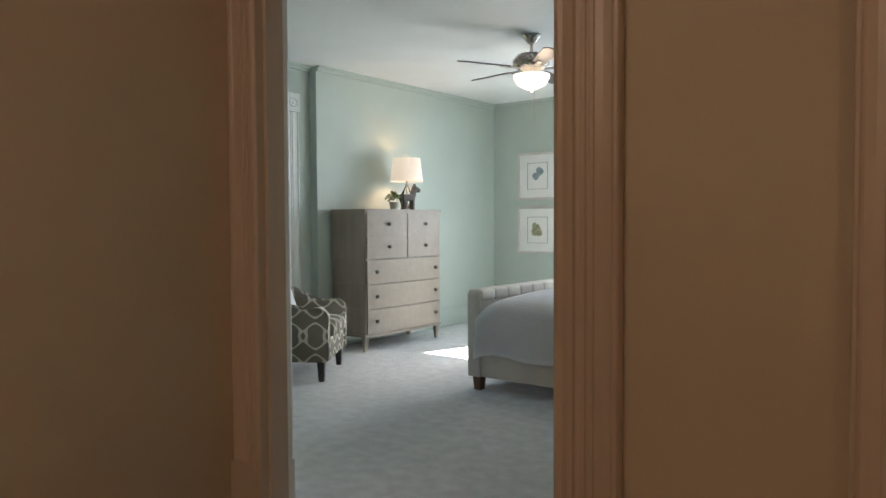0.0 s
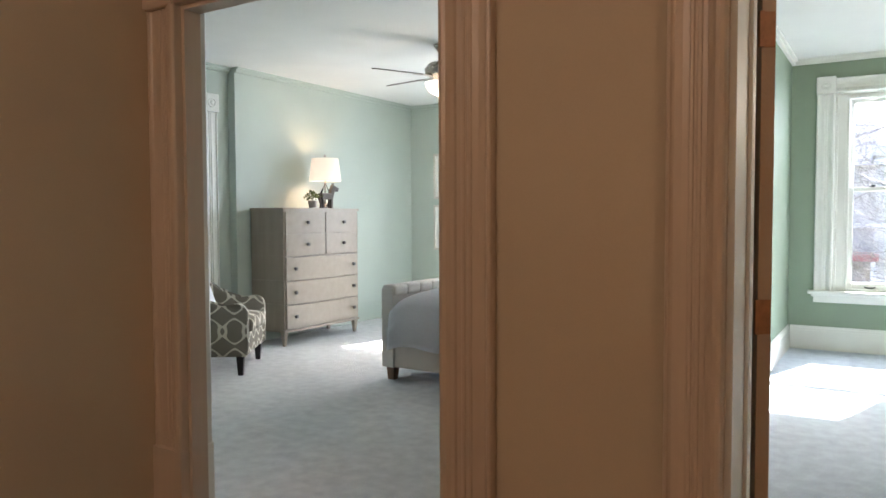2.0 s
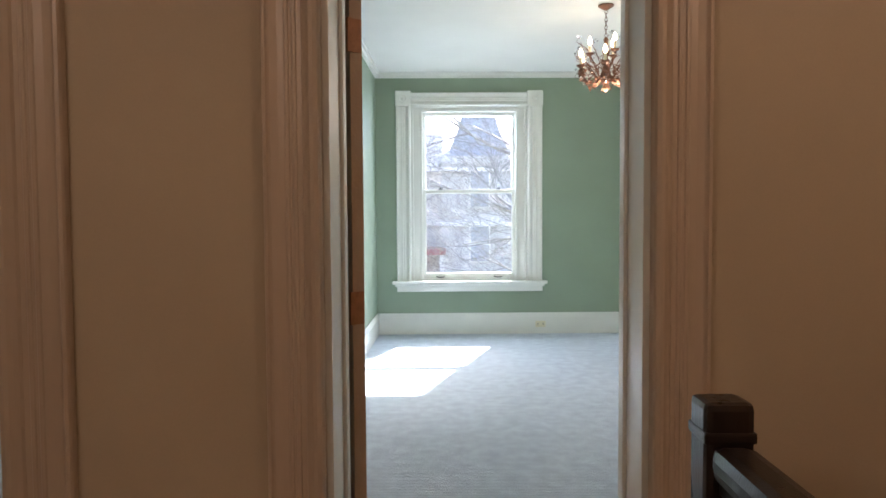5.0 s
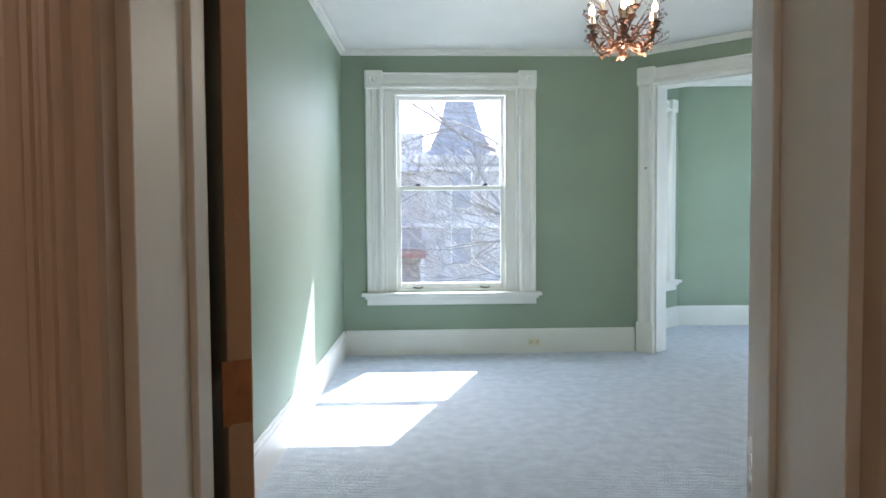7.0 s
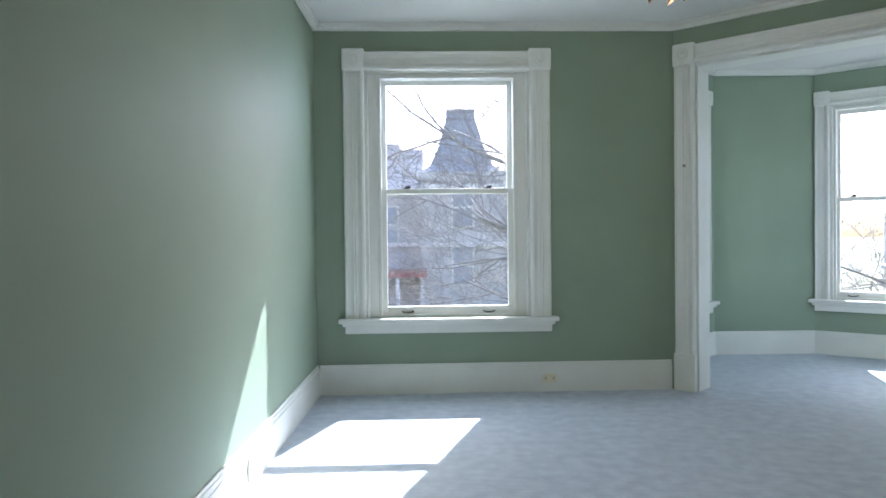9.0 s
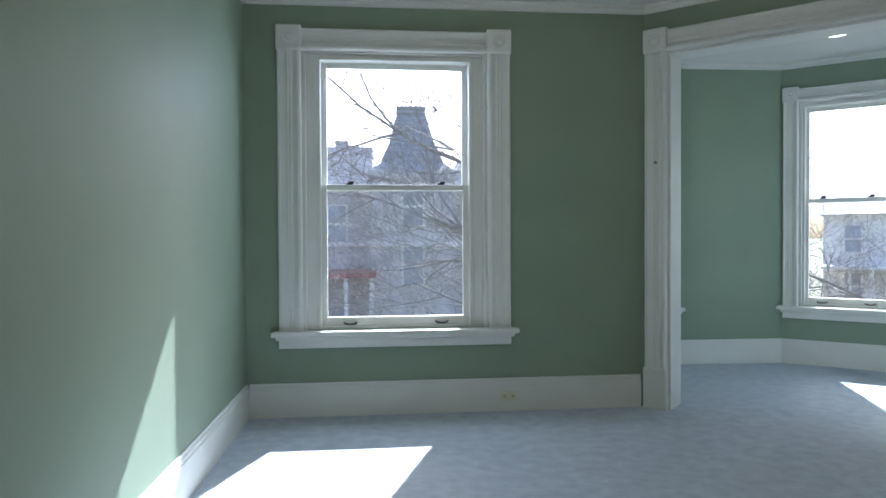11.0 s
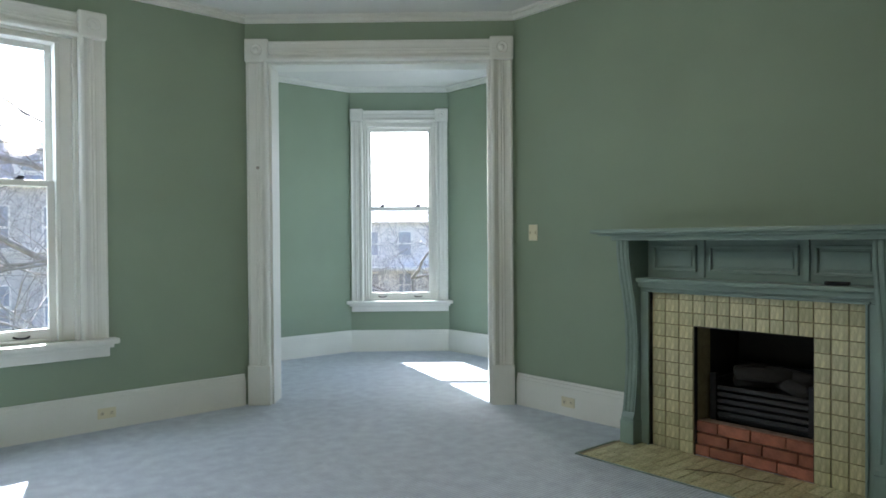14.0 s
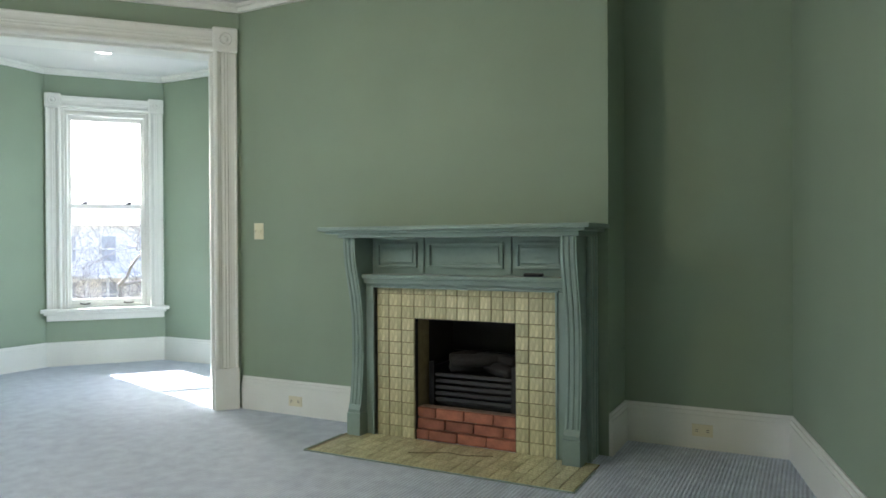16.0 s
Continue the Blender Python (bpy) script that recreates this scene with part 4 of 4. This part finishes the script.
horse()
pp = empty("potted_plant", pose(-5.60, 2.70, 1.47), "small leafy plant in a grey pot", "plant")
part("pot", lathe([(0.04, 0), (0.055, 0.08), (0.058, 0.085), (0.05, 0.085), (0.045, 0.07)], 18), POT, pp)
lb_ = bmesh.new()
rp = random.Random(9)
for k in range(170):
    b = bmesh.new()
    s = rp.uniform(0.018, 0.034)
    v = [b.verts.new(q) for q in ((0, 0, 0), (s * 0.5, s * 0.35, 0.003), (s, 0, 0), (s * 0.5, -s * 0.35, 0.003))]
    b.faces.new(v)
    th, ph, r = rp.uniform(0, 6.28), rp.uniform(0, 1.7), rp.uniform(0.04, 0.10)
    b.transform(pose(r * math.sin(ph) * math.cos(th), r * math.sin(ph) * math.sin(th), 0.11 + r * math.cos(ph) * 0.9, rp.uniform(-70, 70), rp.uniform(-70, 70), rp.uniform(0, 360)))
    merge(lb_, b)
part("foliage", lb_, LEAF, pp)


def pattern_mat():
    """Taupe woven cloth with pale interlocking ogee trellis lines."""
    m = mat("trellis_upholstery", (0.21, 0.185, 0.14), 0.9, var=0.1, scale=8, bump=0.3, bump_scale=400)
    n, l = m.node_tree.nodes, m.node_tree.links

    def calc(op, a, b=0.0):
        k = n.new("ShaderNodeMath")
        k.operation = op
        for i, v in enumerate((a, b)):
            if isinstance(v, (int, float)):
                k.inputs[i].default_value = v
            else:
                l.new(v, k.inputs[i])
        return k.outputs[0]

    xyz = n.new("ShaderNodeSeparateXYZ")
    l.new(n.new("ShaderNodeTexCoord").outputs["Object"], xyz.inputs[0])
    u = calc("MULTIPLY", calc("SUBTRACT", xyz.outputs[0], xyz.outputs[1]), 34.0)
    v = calc("MULTIPLY", xyz.outputs[2], 27.0)
    f = calc("ADD", calc("ADD", calc("COSINE", u), calc("COSINE", v)), calc("MULTIPLY", calc("COSINE", calc("MULTIPLY", v, 2.0)), 0.45))
    line = calc("LESS_THAN", calc("ABSOLUTE", f), 0.30)
    b = n["Principled BSDF"]
    old = b.inputs["Base Color"].links[0].from_socket
    mx = n.new("ShaderNodeMix")
    mx.data_type = "RGBA"
    mx.inputs[7].default_value = (0.66, 0.62, 0.50, 1)
    l.new(line, mx.inputs[0])
    l.new(old, mx.inputs[6])
    l.new(mx.outputs[2], b.inputs["Base Color"])
    return m


UPH = pattern_mat()


def armchair():
    c = empty("armchair", pose(-5.30, 1.00, 0, 0, 0, 125) @ Matrix.Scale(1.12, 4), "taupe trellis-patterned armchair with sloping arms", "armchair")
    # local -y is the front
    part("seat_base", box(-0.36, 0.36, -0.36, 0.36, 0.15, 0.33, bevel=0.02), UPH, c)
    part("seat_cushion", box(-0.26, 0.26, -0.40, 0.24, 0.32, 0.44, bevel=0.045), UPH, c, "plump seat cushion", smooth=True)
    bk = box(-0.34, 0.34, 0.0, 0.14, 0.0, 0.58, bevel=0.05)
    bk.transform(pose(0, 0.24, 0.32, -12, 0, 0))
    part("backrest", bk, UPH, c, smooth=True)
    for s in (-1, 1):
        b = bmesh.new()
        prof = [(-0.37, 0.15), (-0.37, 0.50), (-0.33, 0.55), (-0.27, 0.555), (-0.18, 0.53), (-0.05, 0.57), (0.08, 0.66), (0.25, 0.71), (0.36, 0.63), (0.36, 0.15)]
        x0, x1 = (0.27, 0.37) if s > 0 else (-0.37, -0.27)
        a = [b.verts.new((x0, y, z)) for y, z in prof]
        d = [b.verts.new((x1, y, z)) for y, z in prof]
        b.faces.new(a)
        b.faces.new(d)
        for i in range(len(prof)):
            j = (i + 1) % len(prof)
            b.faces.new((a[i], a[j], d[j], d[i]))
        bmesh.ops.bevel(b, geom=b.edges[:], offset=0.012, segments=2, affect="EDGES")
        part("arm", b, UPH, c, smooth=True)
    for x in (-0.32, 0.32):
        for y in (-0.31, 0.31):
            b = bmesh.new()
            bmesh.ops.create_cone(b, cap_ends=True, segments=4, radius1=0.026, radius2=0.04, depth=0.15)
            b.transform(pose(x, y, 0.075, 0, 0, 45))
            part("leg", b, DARKWOOD, c, "dark tapered leg")
    return c


armchair()
cu = box(-0.22, 0.22, -0.07, 0.07, 0.0, 0.40, bevel=0.06)
bmesh.ops.subdivide_edges(cu, edges=cu.edges[:], cuts=1)
cush = part("throw_pillow", cu, DUVET, smooth=True)
cush.matrix_world = pose(-5.36, 1.00, 0.485, -18, 0, 125)
tagged(cush, "white button-tufted cushion leaning in the armchair", "pillow")


def bed():
    x0, x1, y0, y1 = -3.66, -1.40, 1.42, 3.15
    b = empty("bed", pose((x0 + x1) / 2, (y0 + y1) / 2, 0), "cream upholstered panel bed with tufted footboard", "bed")
    inv = Matrix.Translation((-(x0 + x1) / 2, -(y0 + y1) / 2, 0))

    def p(name, bm, material, label="", smooth=False):
        bm.transform(inv)
        return part(name, bm, material, b, label, smooth=smooth)

    p("footboard", box(x0, x0 + 0.10, y0, y1, 0.11, 0.75, bevel=0.02), LINEN)
    for k in range(9):
        w = (y1 - y0) / 9
        p("tufted_roll", box(x0 - 0.005, x0 + 0.13, y0 + k * w, y0 + (k + 1) * w, 0.71, 0.80, bevel=0.024), LINEN, smooth=True)
    p("footboard_end", box(x0 - 0.004, x0 + 0.115, y0 - 0.012, y0 + 0.02, 0.11, 0.775, bevel=0.012), LINEN)
    p("side_rail", box(x0 + 0.10, x1, y0 + 0.01, y0 + 0.06, 0.11, 0.34, bevel=0.015), LINEN)
    p("side_rail", box(x0 + 0.10, x1, y1 - 0.06, y1 - 0.01, 0.11, 0.34, bevel=0.015), LINEN)
    p("mattress", box(x0 + 0.12, x1, y0 + 0.07, y1 - 0.07, 0.20, 0.62, bevel=0.06), DUVET, smooth=True)
    p("headboard", box(x1, x1 + 0.12, y0, y1, 0.11, 1.35, bevel=0.03), LINEN)
    for x in (x0 + 0.06, x1 - 0.02):
        for y in (y0 + 0.06, y1 - 0.06):
            bm = bmesh.new()
            bmesh.ops.create_cone(bm, cap_ends=True, segments=4, radius1=0.042, radius2=0.055, depth=0.115)
            bm.transform(pose(x, y, 0.0575, 0, 0, 45))
            p("leg", bm, BEDLEG, "tapered brown wooden leg")
    return b


bed()


def duvet():
    """Comforter draped over the mattress, hanging past the near side with soft folds."""
    b = bmesh.new()
    nx, ny = 60, 70
    x0, x1 = -3.60, -1.55
    ya, yb = 1.385, 3.185
    grid = []
    for i in range(nx + 1):
        row = []
        fx = i / nx
        x = x0 + 0.03 + fx * (x1 - x0)
        for j in range(ny + 1):
            s = j / ny
            drop = 0.40
            total = drop * 2 + (yb - ya)
            d = s * total
            if d < drop:
                y, z = ya, 0.30 + d
                k = 1 - d / drop
                y -= 0.035 * k + 0.014 * math.sin(fx * 26 + 2 * math.sin(fx * 9)) * k
                z += 0.012 * math.sin(fx * 17) * k
            elif d > total - drop:
                y, z = yb, 0.30 + (total - d)
            else:
                u = (d - drop) / (yb - ya)
                y = ya + u * (yb - ya)
                z = 0.70 + 0.06 * math.sin(math.pi * u) ** 0.5
            edge = min(1, abs(d - drop) / 0.12) if d < total / 2 else min(1, abs(total - drop - d) / 0.12)
            z -= 0.04 * (1 - edge) ** 2 if drop * 0.7 < d < total - drop * 0.7 else 0
            end = max(0, 1 - fx / 0.10)
            z -= 0.10 * end * end * (1 if z > 0.5 else 0.4)
            z += 0.012 * noise.noise(Vector((x * 3, y * 3, 0)))
            row.append(b.verts.new((x, y, z)))
        grid.append(row)
    for i in range(nx):
        for j in range(ny):
            b.faces.new((grid[i][j], grid[i + 1][j], grid[i + 1][j + 1], grid[i][j + 1]))
    bmesh.ops.solidify(b, geom=b.faces[:], thickness=0.03)
    ob = part("duvet", b, DUVET, smooth=True)
    return tagged(ob, "rumpled white duvet draped over the bed", "duvet")


duvet()


def fan():
    f = empty("ceiling_fan", pose(-3.60, 2.28, H), "nickel ceiling fan with a lit frosted bowl", "ceiling fan")
    part("canopy", lathe([(0.085, 0.0), (0.08, -0.02), (0.03, -0.075), (0.016, -0.08)], 24), METAL, f, smooth=True)
    part("downrod", lathe([(0.014, -0.07), (0.014, -0.16)], 12), METAL, f)
    part("motor", lathe([(0.02, -0.15), (0.12, -0.17), (0.165, -0.22), (0.16, -0.27), (0.10, -0.30), (0.06, -0.33), (0.02, -0.335)], 32), METAL, f, "brushed nickel motor housing", smooth=True)
    part("light_bowl", lathe([(0.05, -0.33), (0.16, -0.345), (0.155, -0.38), (0.12, -0.43), (0.05, -0.465), (0.01, -0.47)], 32), BOWL, f, "glowing frosted glass bowl", smooth=True)
    part("finial", lathe([(0.012, -0.465), (0.018, -0.48), (0.004, -0.495)], 12), METAL, f)
    part("pull_chain", tube([(0.03, 0, -0.47), (0.03, 0, -0.80)], 0.002, 5), METAL, f)
    for k in range(5):
        a = 72 * k + 27
        b = bmesh.new()
        pts = [(0.24, -0.055), (0.66, -0.072), (0.70, -0.04), (0.70, 0.04), (0.66, 0.072), (0.24, 0.055)]
        prism(pts, -0.004, 0.004, b)
        b.transform(pose(0, 0, 0, -12, 0, 0))
        bl = part("blade", b, BLADE, f, m=pose(0, 0, -0.285, 0, 0, a))
        part("blade_iron", boxes((0.10, 0.30, -0.022, 0.022, -0.010, -0.003), bevel=0.002), METAL, bl)
    return f


fan()
lamp("fan_light", "POINT", pose(-3.60, 2.28, H - 0.55), 0.9, (1.0, 0.72, 0.45), 0.1)


def print_art(z, tone):
    e = empty("framed_print", pose(-5.24, AN, z), "framed botanical print with wide white mat", "picture", "pair of framed prints")
    w, h = 0.31, 0.315
    part("frame", boxes((-w, w, -0.03, 0, -h, -h + 0.03), (-w, w, -0.03, 0, h - 0.03, h), (-w, -w + 0.03, -0.03, 0, -h + 0.03, h - 0.03), (w - 0.03, w, -0.03, 0, -h + 0.03, h - 0.03), bevel=0.004), LINEN, e)
    part("mat_board", box(-w + 0.03, w - 0.03, -0.014, -0.002, -h + 0.03, h - 0.03), PAPER, e)
    part("border_line", boxes((-0.155, 0.155, -0.017, -0.0135, -0.175, -0.171), (-0.155, 0.155, -0.017, -0.0135, 0.171, 0.175), (-0.155, -0.151, -0.017, -0.0135, -0.171, 0.171), (0.151, 0.155, -0.017, -0.0135, -0.171, 0.171)), CLAY, e)
    rr = random.Random(int(z * 10))
    b = bmesh.new()
    for k in range(5):
        c = bmesh.new()
        n = 14
        cx, cz = rr.uniform(-0.05, 0.06), rr.uniform(-0.07, 0.08)
        pts = [(cx + rr.uniform(0.03, 0.06) * math.cos(2 * math.pi * i / n), cz + rr.uniform(0.03, 0.06) * math.sin(2 * math.pi * i / n)) for i in range(n)]
        prism(pts, 0, 0.0008, c)
        c.transform(pose(0, -0.0145 - 0.0006 * k, 0, 90, 0, 0))
        merge(b, c)
    part("drawing", b, tone, e, "grey-green botanical shape")


print_art(1.94, mat("print_ink", (0.28, 0.33, 0.35), 0.9, var=0.4, scale=25, bump=0))
print_art(1.22, mat("print_ink_olive", (0.38, 0.37, 0.22), 0.9, var=0.4, scale=25, bump=0))

# ---- outside ----
G = -3.7
gm = bmesh.new()
bmesh.ops.create_grid(gm, x_segments=2, y_segments=2, size=900)
gr = part("ground", gm, GRASS)
gr.matrix_world = pose(0, 0, G)
tagged(gr, "winter lawn reaching to the horizon", "ground", kind="structure")
tagged(part("road", box(-150, 150, 17.0, 24.0, G + 0.004, G + 0.05), ASPHALT), "grey asphalt street", "road", kind="structure")
tagged(part("pavement", box(-150, 150, 24.0, 25.8, G + 0.004, G + 0.16), STONE), "pale stone sidewalk", "pavement", kind="structure")


def house_window(parent, x, z, w, h, y):
    wn_ = part("window", box(x - w / 2, x + w / 2, y - 0.10, y + 0.02, z - h / 2, z + h / 2, bevel=0.02), SIDING, parent)
    for s in (-1, 1):
        part("pane", box(x - w / 2 + 0.09, x + w / 2 - 0.09, y - 0.13, y - 0.09, z + (s - 1) * h / 4 + 0.06, z + (s + 1) * h / 4 - 0.06), DARKGLASS, wn_)


def tower_house():
    h = empty("stone_house", pose(1.2, 34, G), "grey stone house with a slate mansard tower", "house")
    part("wall", boxes((-9, -1.9, 1.0, 11, 0, 7.4), (2.0, 7.5, 1.0, 11, 0, 7.4)), STONE, h)
    part("tower", boxes((-1.9, 2.0, -0.6, 4, 0, 8.0), (-2.05, 2.15, -0.75, 4.1, 7.7, 8.1)), STONE, h)
    b = bmesh.new()
    rows = [(8.1, 2.1), (8.5, 1.55), (9.5, 1.12), (11.2, 0.66), (11.3, 0.74), (11.4, 0.74)]
    prev = None
    for z, r in rows:
        ring = [b.verts.new((0.05 + sx * r, 1.7 + sy * r, z)) for sx, sy in ((-1, -1), (1, -1), (1, 1), (-1, 1))]
        if prev:
            for i in range(4):
                b.faces.new((prev[i], prev[(i + 1) % 4], ring[(i + 1) % 4], ring[i]))
        prev = ring
    b.faces.new(prev)
    tr = part("tower_roof", b, SLATE, h, "steep flared slate tower roof")
    cr = bmesh.new()
    for k in range(7):
        box(-0.65 + k * 0.23, -0.61 + k * 0.23, 1.02, 1.06, 11.4, 11.75, bm=cr)
    box(-0.7, 0.78, 1.02, 1.05, 11.6, 11.64, bm=cr)
    part("cresting", cr, IRON, tr)
    for x0, x1 in ((-9.4, -1.9), (2.0, 7.9)):
        r = bmesh.new()
        lo = [r.verts.new(q) for q in ((x0, 0.6, 7.4), (x1, 0.6, 7.4), (x1, 11.4, 7.4), (x0, 11.4, 7.4))]
        hi = [r.verts.new(q) for q in ((x0 + 1.2, 3.5, 9.7), (x1, 3.5, 9.7), (x1, 8.5, 9.7), (x0 + 1.2, 8.5, 9.7))]
        r.faces.new(lo)
        r.faces.new(hi)
        for i in range(4):
            r.faces.new((lo[i], lo[(i + 1) % 4], hi[(i + 1) % 4], hi[i]))
        rf = part("roof", r, SLATE, h)
        xm = (x0 + x1) / 2
        part("dormer", boxes((xm - 0.6, xm + 0.6, 1.2, 3.4, 7.9, 9.0), (xm - 0.75, xm + 0.75, 1.05, 3.4, 9.0, 9.2), bevel=0.03), SIDING, rf)
        part("dormer_window", box(xm - 0.35, xm + 0.35, 1.12, 1.25, 8.1, 8.8), DARKGLASS, rf)
    part("chimney", boxes((-3.9, -3.2, 4, 4.8, 9, 10.1), bevel=0.03), STONE, h)
    for x, z, w, y in ((0.05, 6.4, 1.1, -0.6), (0.05, 3.6, 1.1, -0.6), (-3.6, 5.6, 1.0, 1.0), (-6.2, 5.6, 1.0, 1.0), (3.6, 5.6, 1.0, 1.0), (5.8, 5.6, 1.0, 1.0), (3.6, 2.2, 1.0, 1.0), (5.8, 2.2, 1.0, 1.0), (-6.4, 2.0, 1.0, 1.0)):
        house_window(h, x, z, w, 1.9, y)
    for z in (4.5, 7.3):
        part("cornice", boxes((-9.05, -1.9, 0.82, 1.0, z, z + 0.22), (2.0, 7.55, 0.82, 1.0, z, z + 0.22), (-2.0, 2.1, -0.75, -0.6, z, z + 0.22), bevel=0.02), SIDING, h)
    pr = part("porch_roof", box(-6.6, -1.7, -1.8, 1.0, 3.1, 3.4, bevel=0.05), REDROOF, h, "dull red porch roof")
    for k in range(5):
        part("porch_post", box(-6.5 + k * 1.15 - 0.09, -6.5 + k * 1.15 + 0.09, -1.7, -1.52, 0.5, 3.1, bevel=0.015), SIDING, h)
    part("porch_floor", box(-6.6, -1.7, -1.8, 1.0, 0, 0.5), STONE, h)
    return h


tower_house()


def white_house(m, label):
    h = empty("clapboard_house", m, label, "house")
    part("wall", box(-5, 5, 0, 9, 0, 6.2), SIDING, h)
    r = bmesh.new()
    a = [r.verts.new(q) for q in ((-5.4, -0.5, 6.2), (5.4, -0.5, 6.2), (5.4, 9.5, 6.2), (-5.4, 9.5, 6.2))]
    t = [r.verts.new(q) for q in ((-5.4, 4.5, 8.4), (5.4, 4.5, 8.4))]
    for q in ((0, 1, 2, 3),):
        r.faces.new([a[i] for i in q])
    r.faces.new((a[0], a[1], t[1], t[0]))
    r.faces.new((a[2], a[3], t[0], t[1]))
    r.faces.new((a[1], a[2], t[1]))
    r.faces.new((a[3], a[0], t[0]))
    part("roof", r, SLATE, h)
    part("chimney", box(2.4, 3.2, 4, 4.8, 7.6, 9.4, bevel=0.03), STONE, h)
    for x in (-3.4, -1.1, 1.1, 3.4):
        for z in (1.8, 4.7):
            house_window(h, x, z, 1.0, 1.7, 0)
    for k in range(9):
        part("porch_post", box(-4.6 + k * 1.15 - 0.08, -4.6 + k * 1.15 + 0.08, -2.0, -1.84, 0.3, 2.9, bevel=0.015), SIDING, h)
    part("porch_roof", box(-4.9, 4.9, -2.2, 0, 2.9, 3.1), SIDING, h)
    part("porch_floor", box(-4.9, 4.9, -2.1, 0, 0, 0.3), STONE, h)
    return h


white_house(pose(31, 39, G, 0, 0, -38), "white clapboard house with a columned porch")
white_house(pose(-14, 36, G, 0, 0, 8), "white clapboard house across the street")
white_house(pose(-34, 6, G, 0, 0, 80), "white clapboard house beside the bedroom windows")


def tree(x, y, seed, height, lean, label, stout=(1, 7), girth=0.032, stem=1.0):
    rnd = random.Random(seed)
    t = empty("bare_tree", pose(x, y, G), label, "tree")
    limbs, twigs = bmesh.new(), bmesh.new()

    def vt(bm, pts, radii, seg):
        rings = []
        for i, p in enumerate(pts):
            d = (pts[min(i + 1, len(pts) - 1)] - pts[max(i - 1, 0)]).normalized()
            u = d.orthogonal().normalized()
            w = d.cross(u)
            rings.append([bm.verts.new(p + radii[i] * (math.cos(2 * math.pi * k / seg) * u + math.sin(2 * math.pi * k / seg) * w)) for k in range(seg)])
        for a, c in zip(rings, rings[1:]):
            for i in range(seg):
                bm.faces.new((a[i], a[(i + 1) % seg], c[(i + 1) % seg], c[i]))

    def grow(p, d, length, r, depth):
        pts, n = [p.copy()], 5
        for i in range(n):
            d = (d + Vector((rnd.uniform(-1, 1), rnd.uniform(-1, 1), rnd.uniform(-0.7, 0.9))) * 0.20).normalized()
            p = p + d * length / n
            pts.append(p.copy())
        vt(limbs if depth < 2 else twigs, pts, [r * (1 - 0.55 * i / n) for i in range(n + 1)], 7 if depth < 2 else 4)
        if depth >= 5:
            return
        for k in range(5 if depth > 1 else 4):
            i = rnd.randint(2, n)
            q = Vector((rnd.uniform(-1, 1), rnd.uniform(-1, 1), rnd.uniform(-0.5, 0.8)))
            grow(pts[i].copy(), (d * 0.7 + q * 0.85).normalized(), length * rnd.uniform(0.5, 0.72), max(0.0035, r * 0.47), depth + 1)

    pts = [Vector((0.1 * math.sin(i * 1.7), 0.1 * math.cos(i * 1.3), height * i / 6)) for i in range(7)]
    trunk = bmesh.new()
    vt(trunk, pts, [stem * q for q in (0.34, 0.27, 0.24, 0.22, 0.21, 0.19, 0.16)], 12)
    part("trunk", trunk, BARK, t, smooth=True)
    for i, (dx, dy, dz, ln) in enumerate(lean):
        grow(pts[3 + i % 4].copy(), Vector((dx, dy, dz)).normalized(), ln, 0.075 if i in stout else girth, 1)
    part("limbs", limbs, BARK, t, smooth=True)
    part("crown", twigs, BARK, t, "tangle of bare twigs")
    return t


tree(3.6, 12.0, 5, 6.0, [(-1, 0.1, 0.05, 3.4), (-1, 0.2, 0.28, 3.2), (-0.9, -0.3, 0.0, 3.2), (-0.7, 0.5, 0.5, 2.6), (-0.9, 0.5, -0.1, 3.4), (0.9, 0.3, 0.2, 3.0), (-1.0, -0.1, -0.15, 3.6), (-1, 0.4, 0.1, 3.8), (-0.8, -0.4, -0.1, 2.8), (-0.6, 0.6, 0.2, 2.8), (-1.0, 0.0, 0.4, 3.0), (-0.9, -0.2, 0.15, 3.2), (-0.9, 0.2, -0.35, 3.2)], "leafless street tree with tangled grey branches")
tree(10.6, 13.8, 11, 4.0, [(-0.5, -0.6, 0.25, 3.0), (0.7, 0.4, 0.2, 3.0), (-0.7, 0.4, 0.3, 3.0), (0.3, -0.8, 0.15, 3.0), (0.6, -0.6, 0.2, 2.8), (-0.8, -0.2, 0.1, 3.0), (-0.2, 0.9, 0.2, 3.0), (-0.3, -0.9, 0.2, 2.6), (-0.9, 0.1, 0.3, 2.6)], "low leafless shrub-like tree outside the bay", (), 0.04, 0.22)
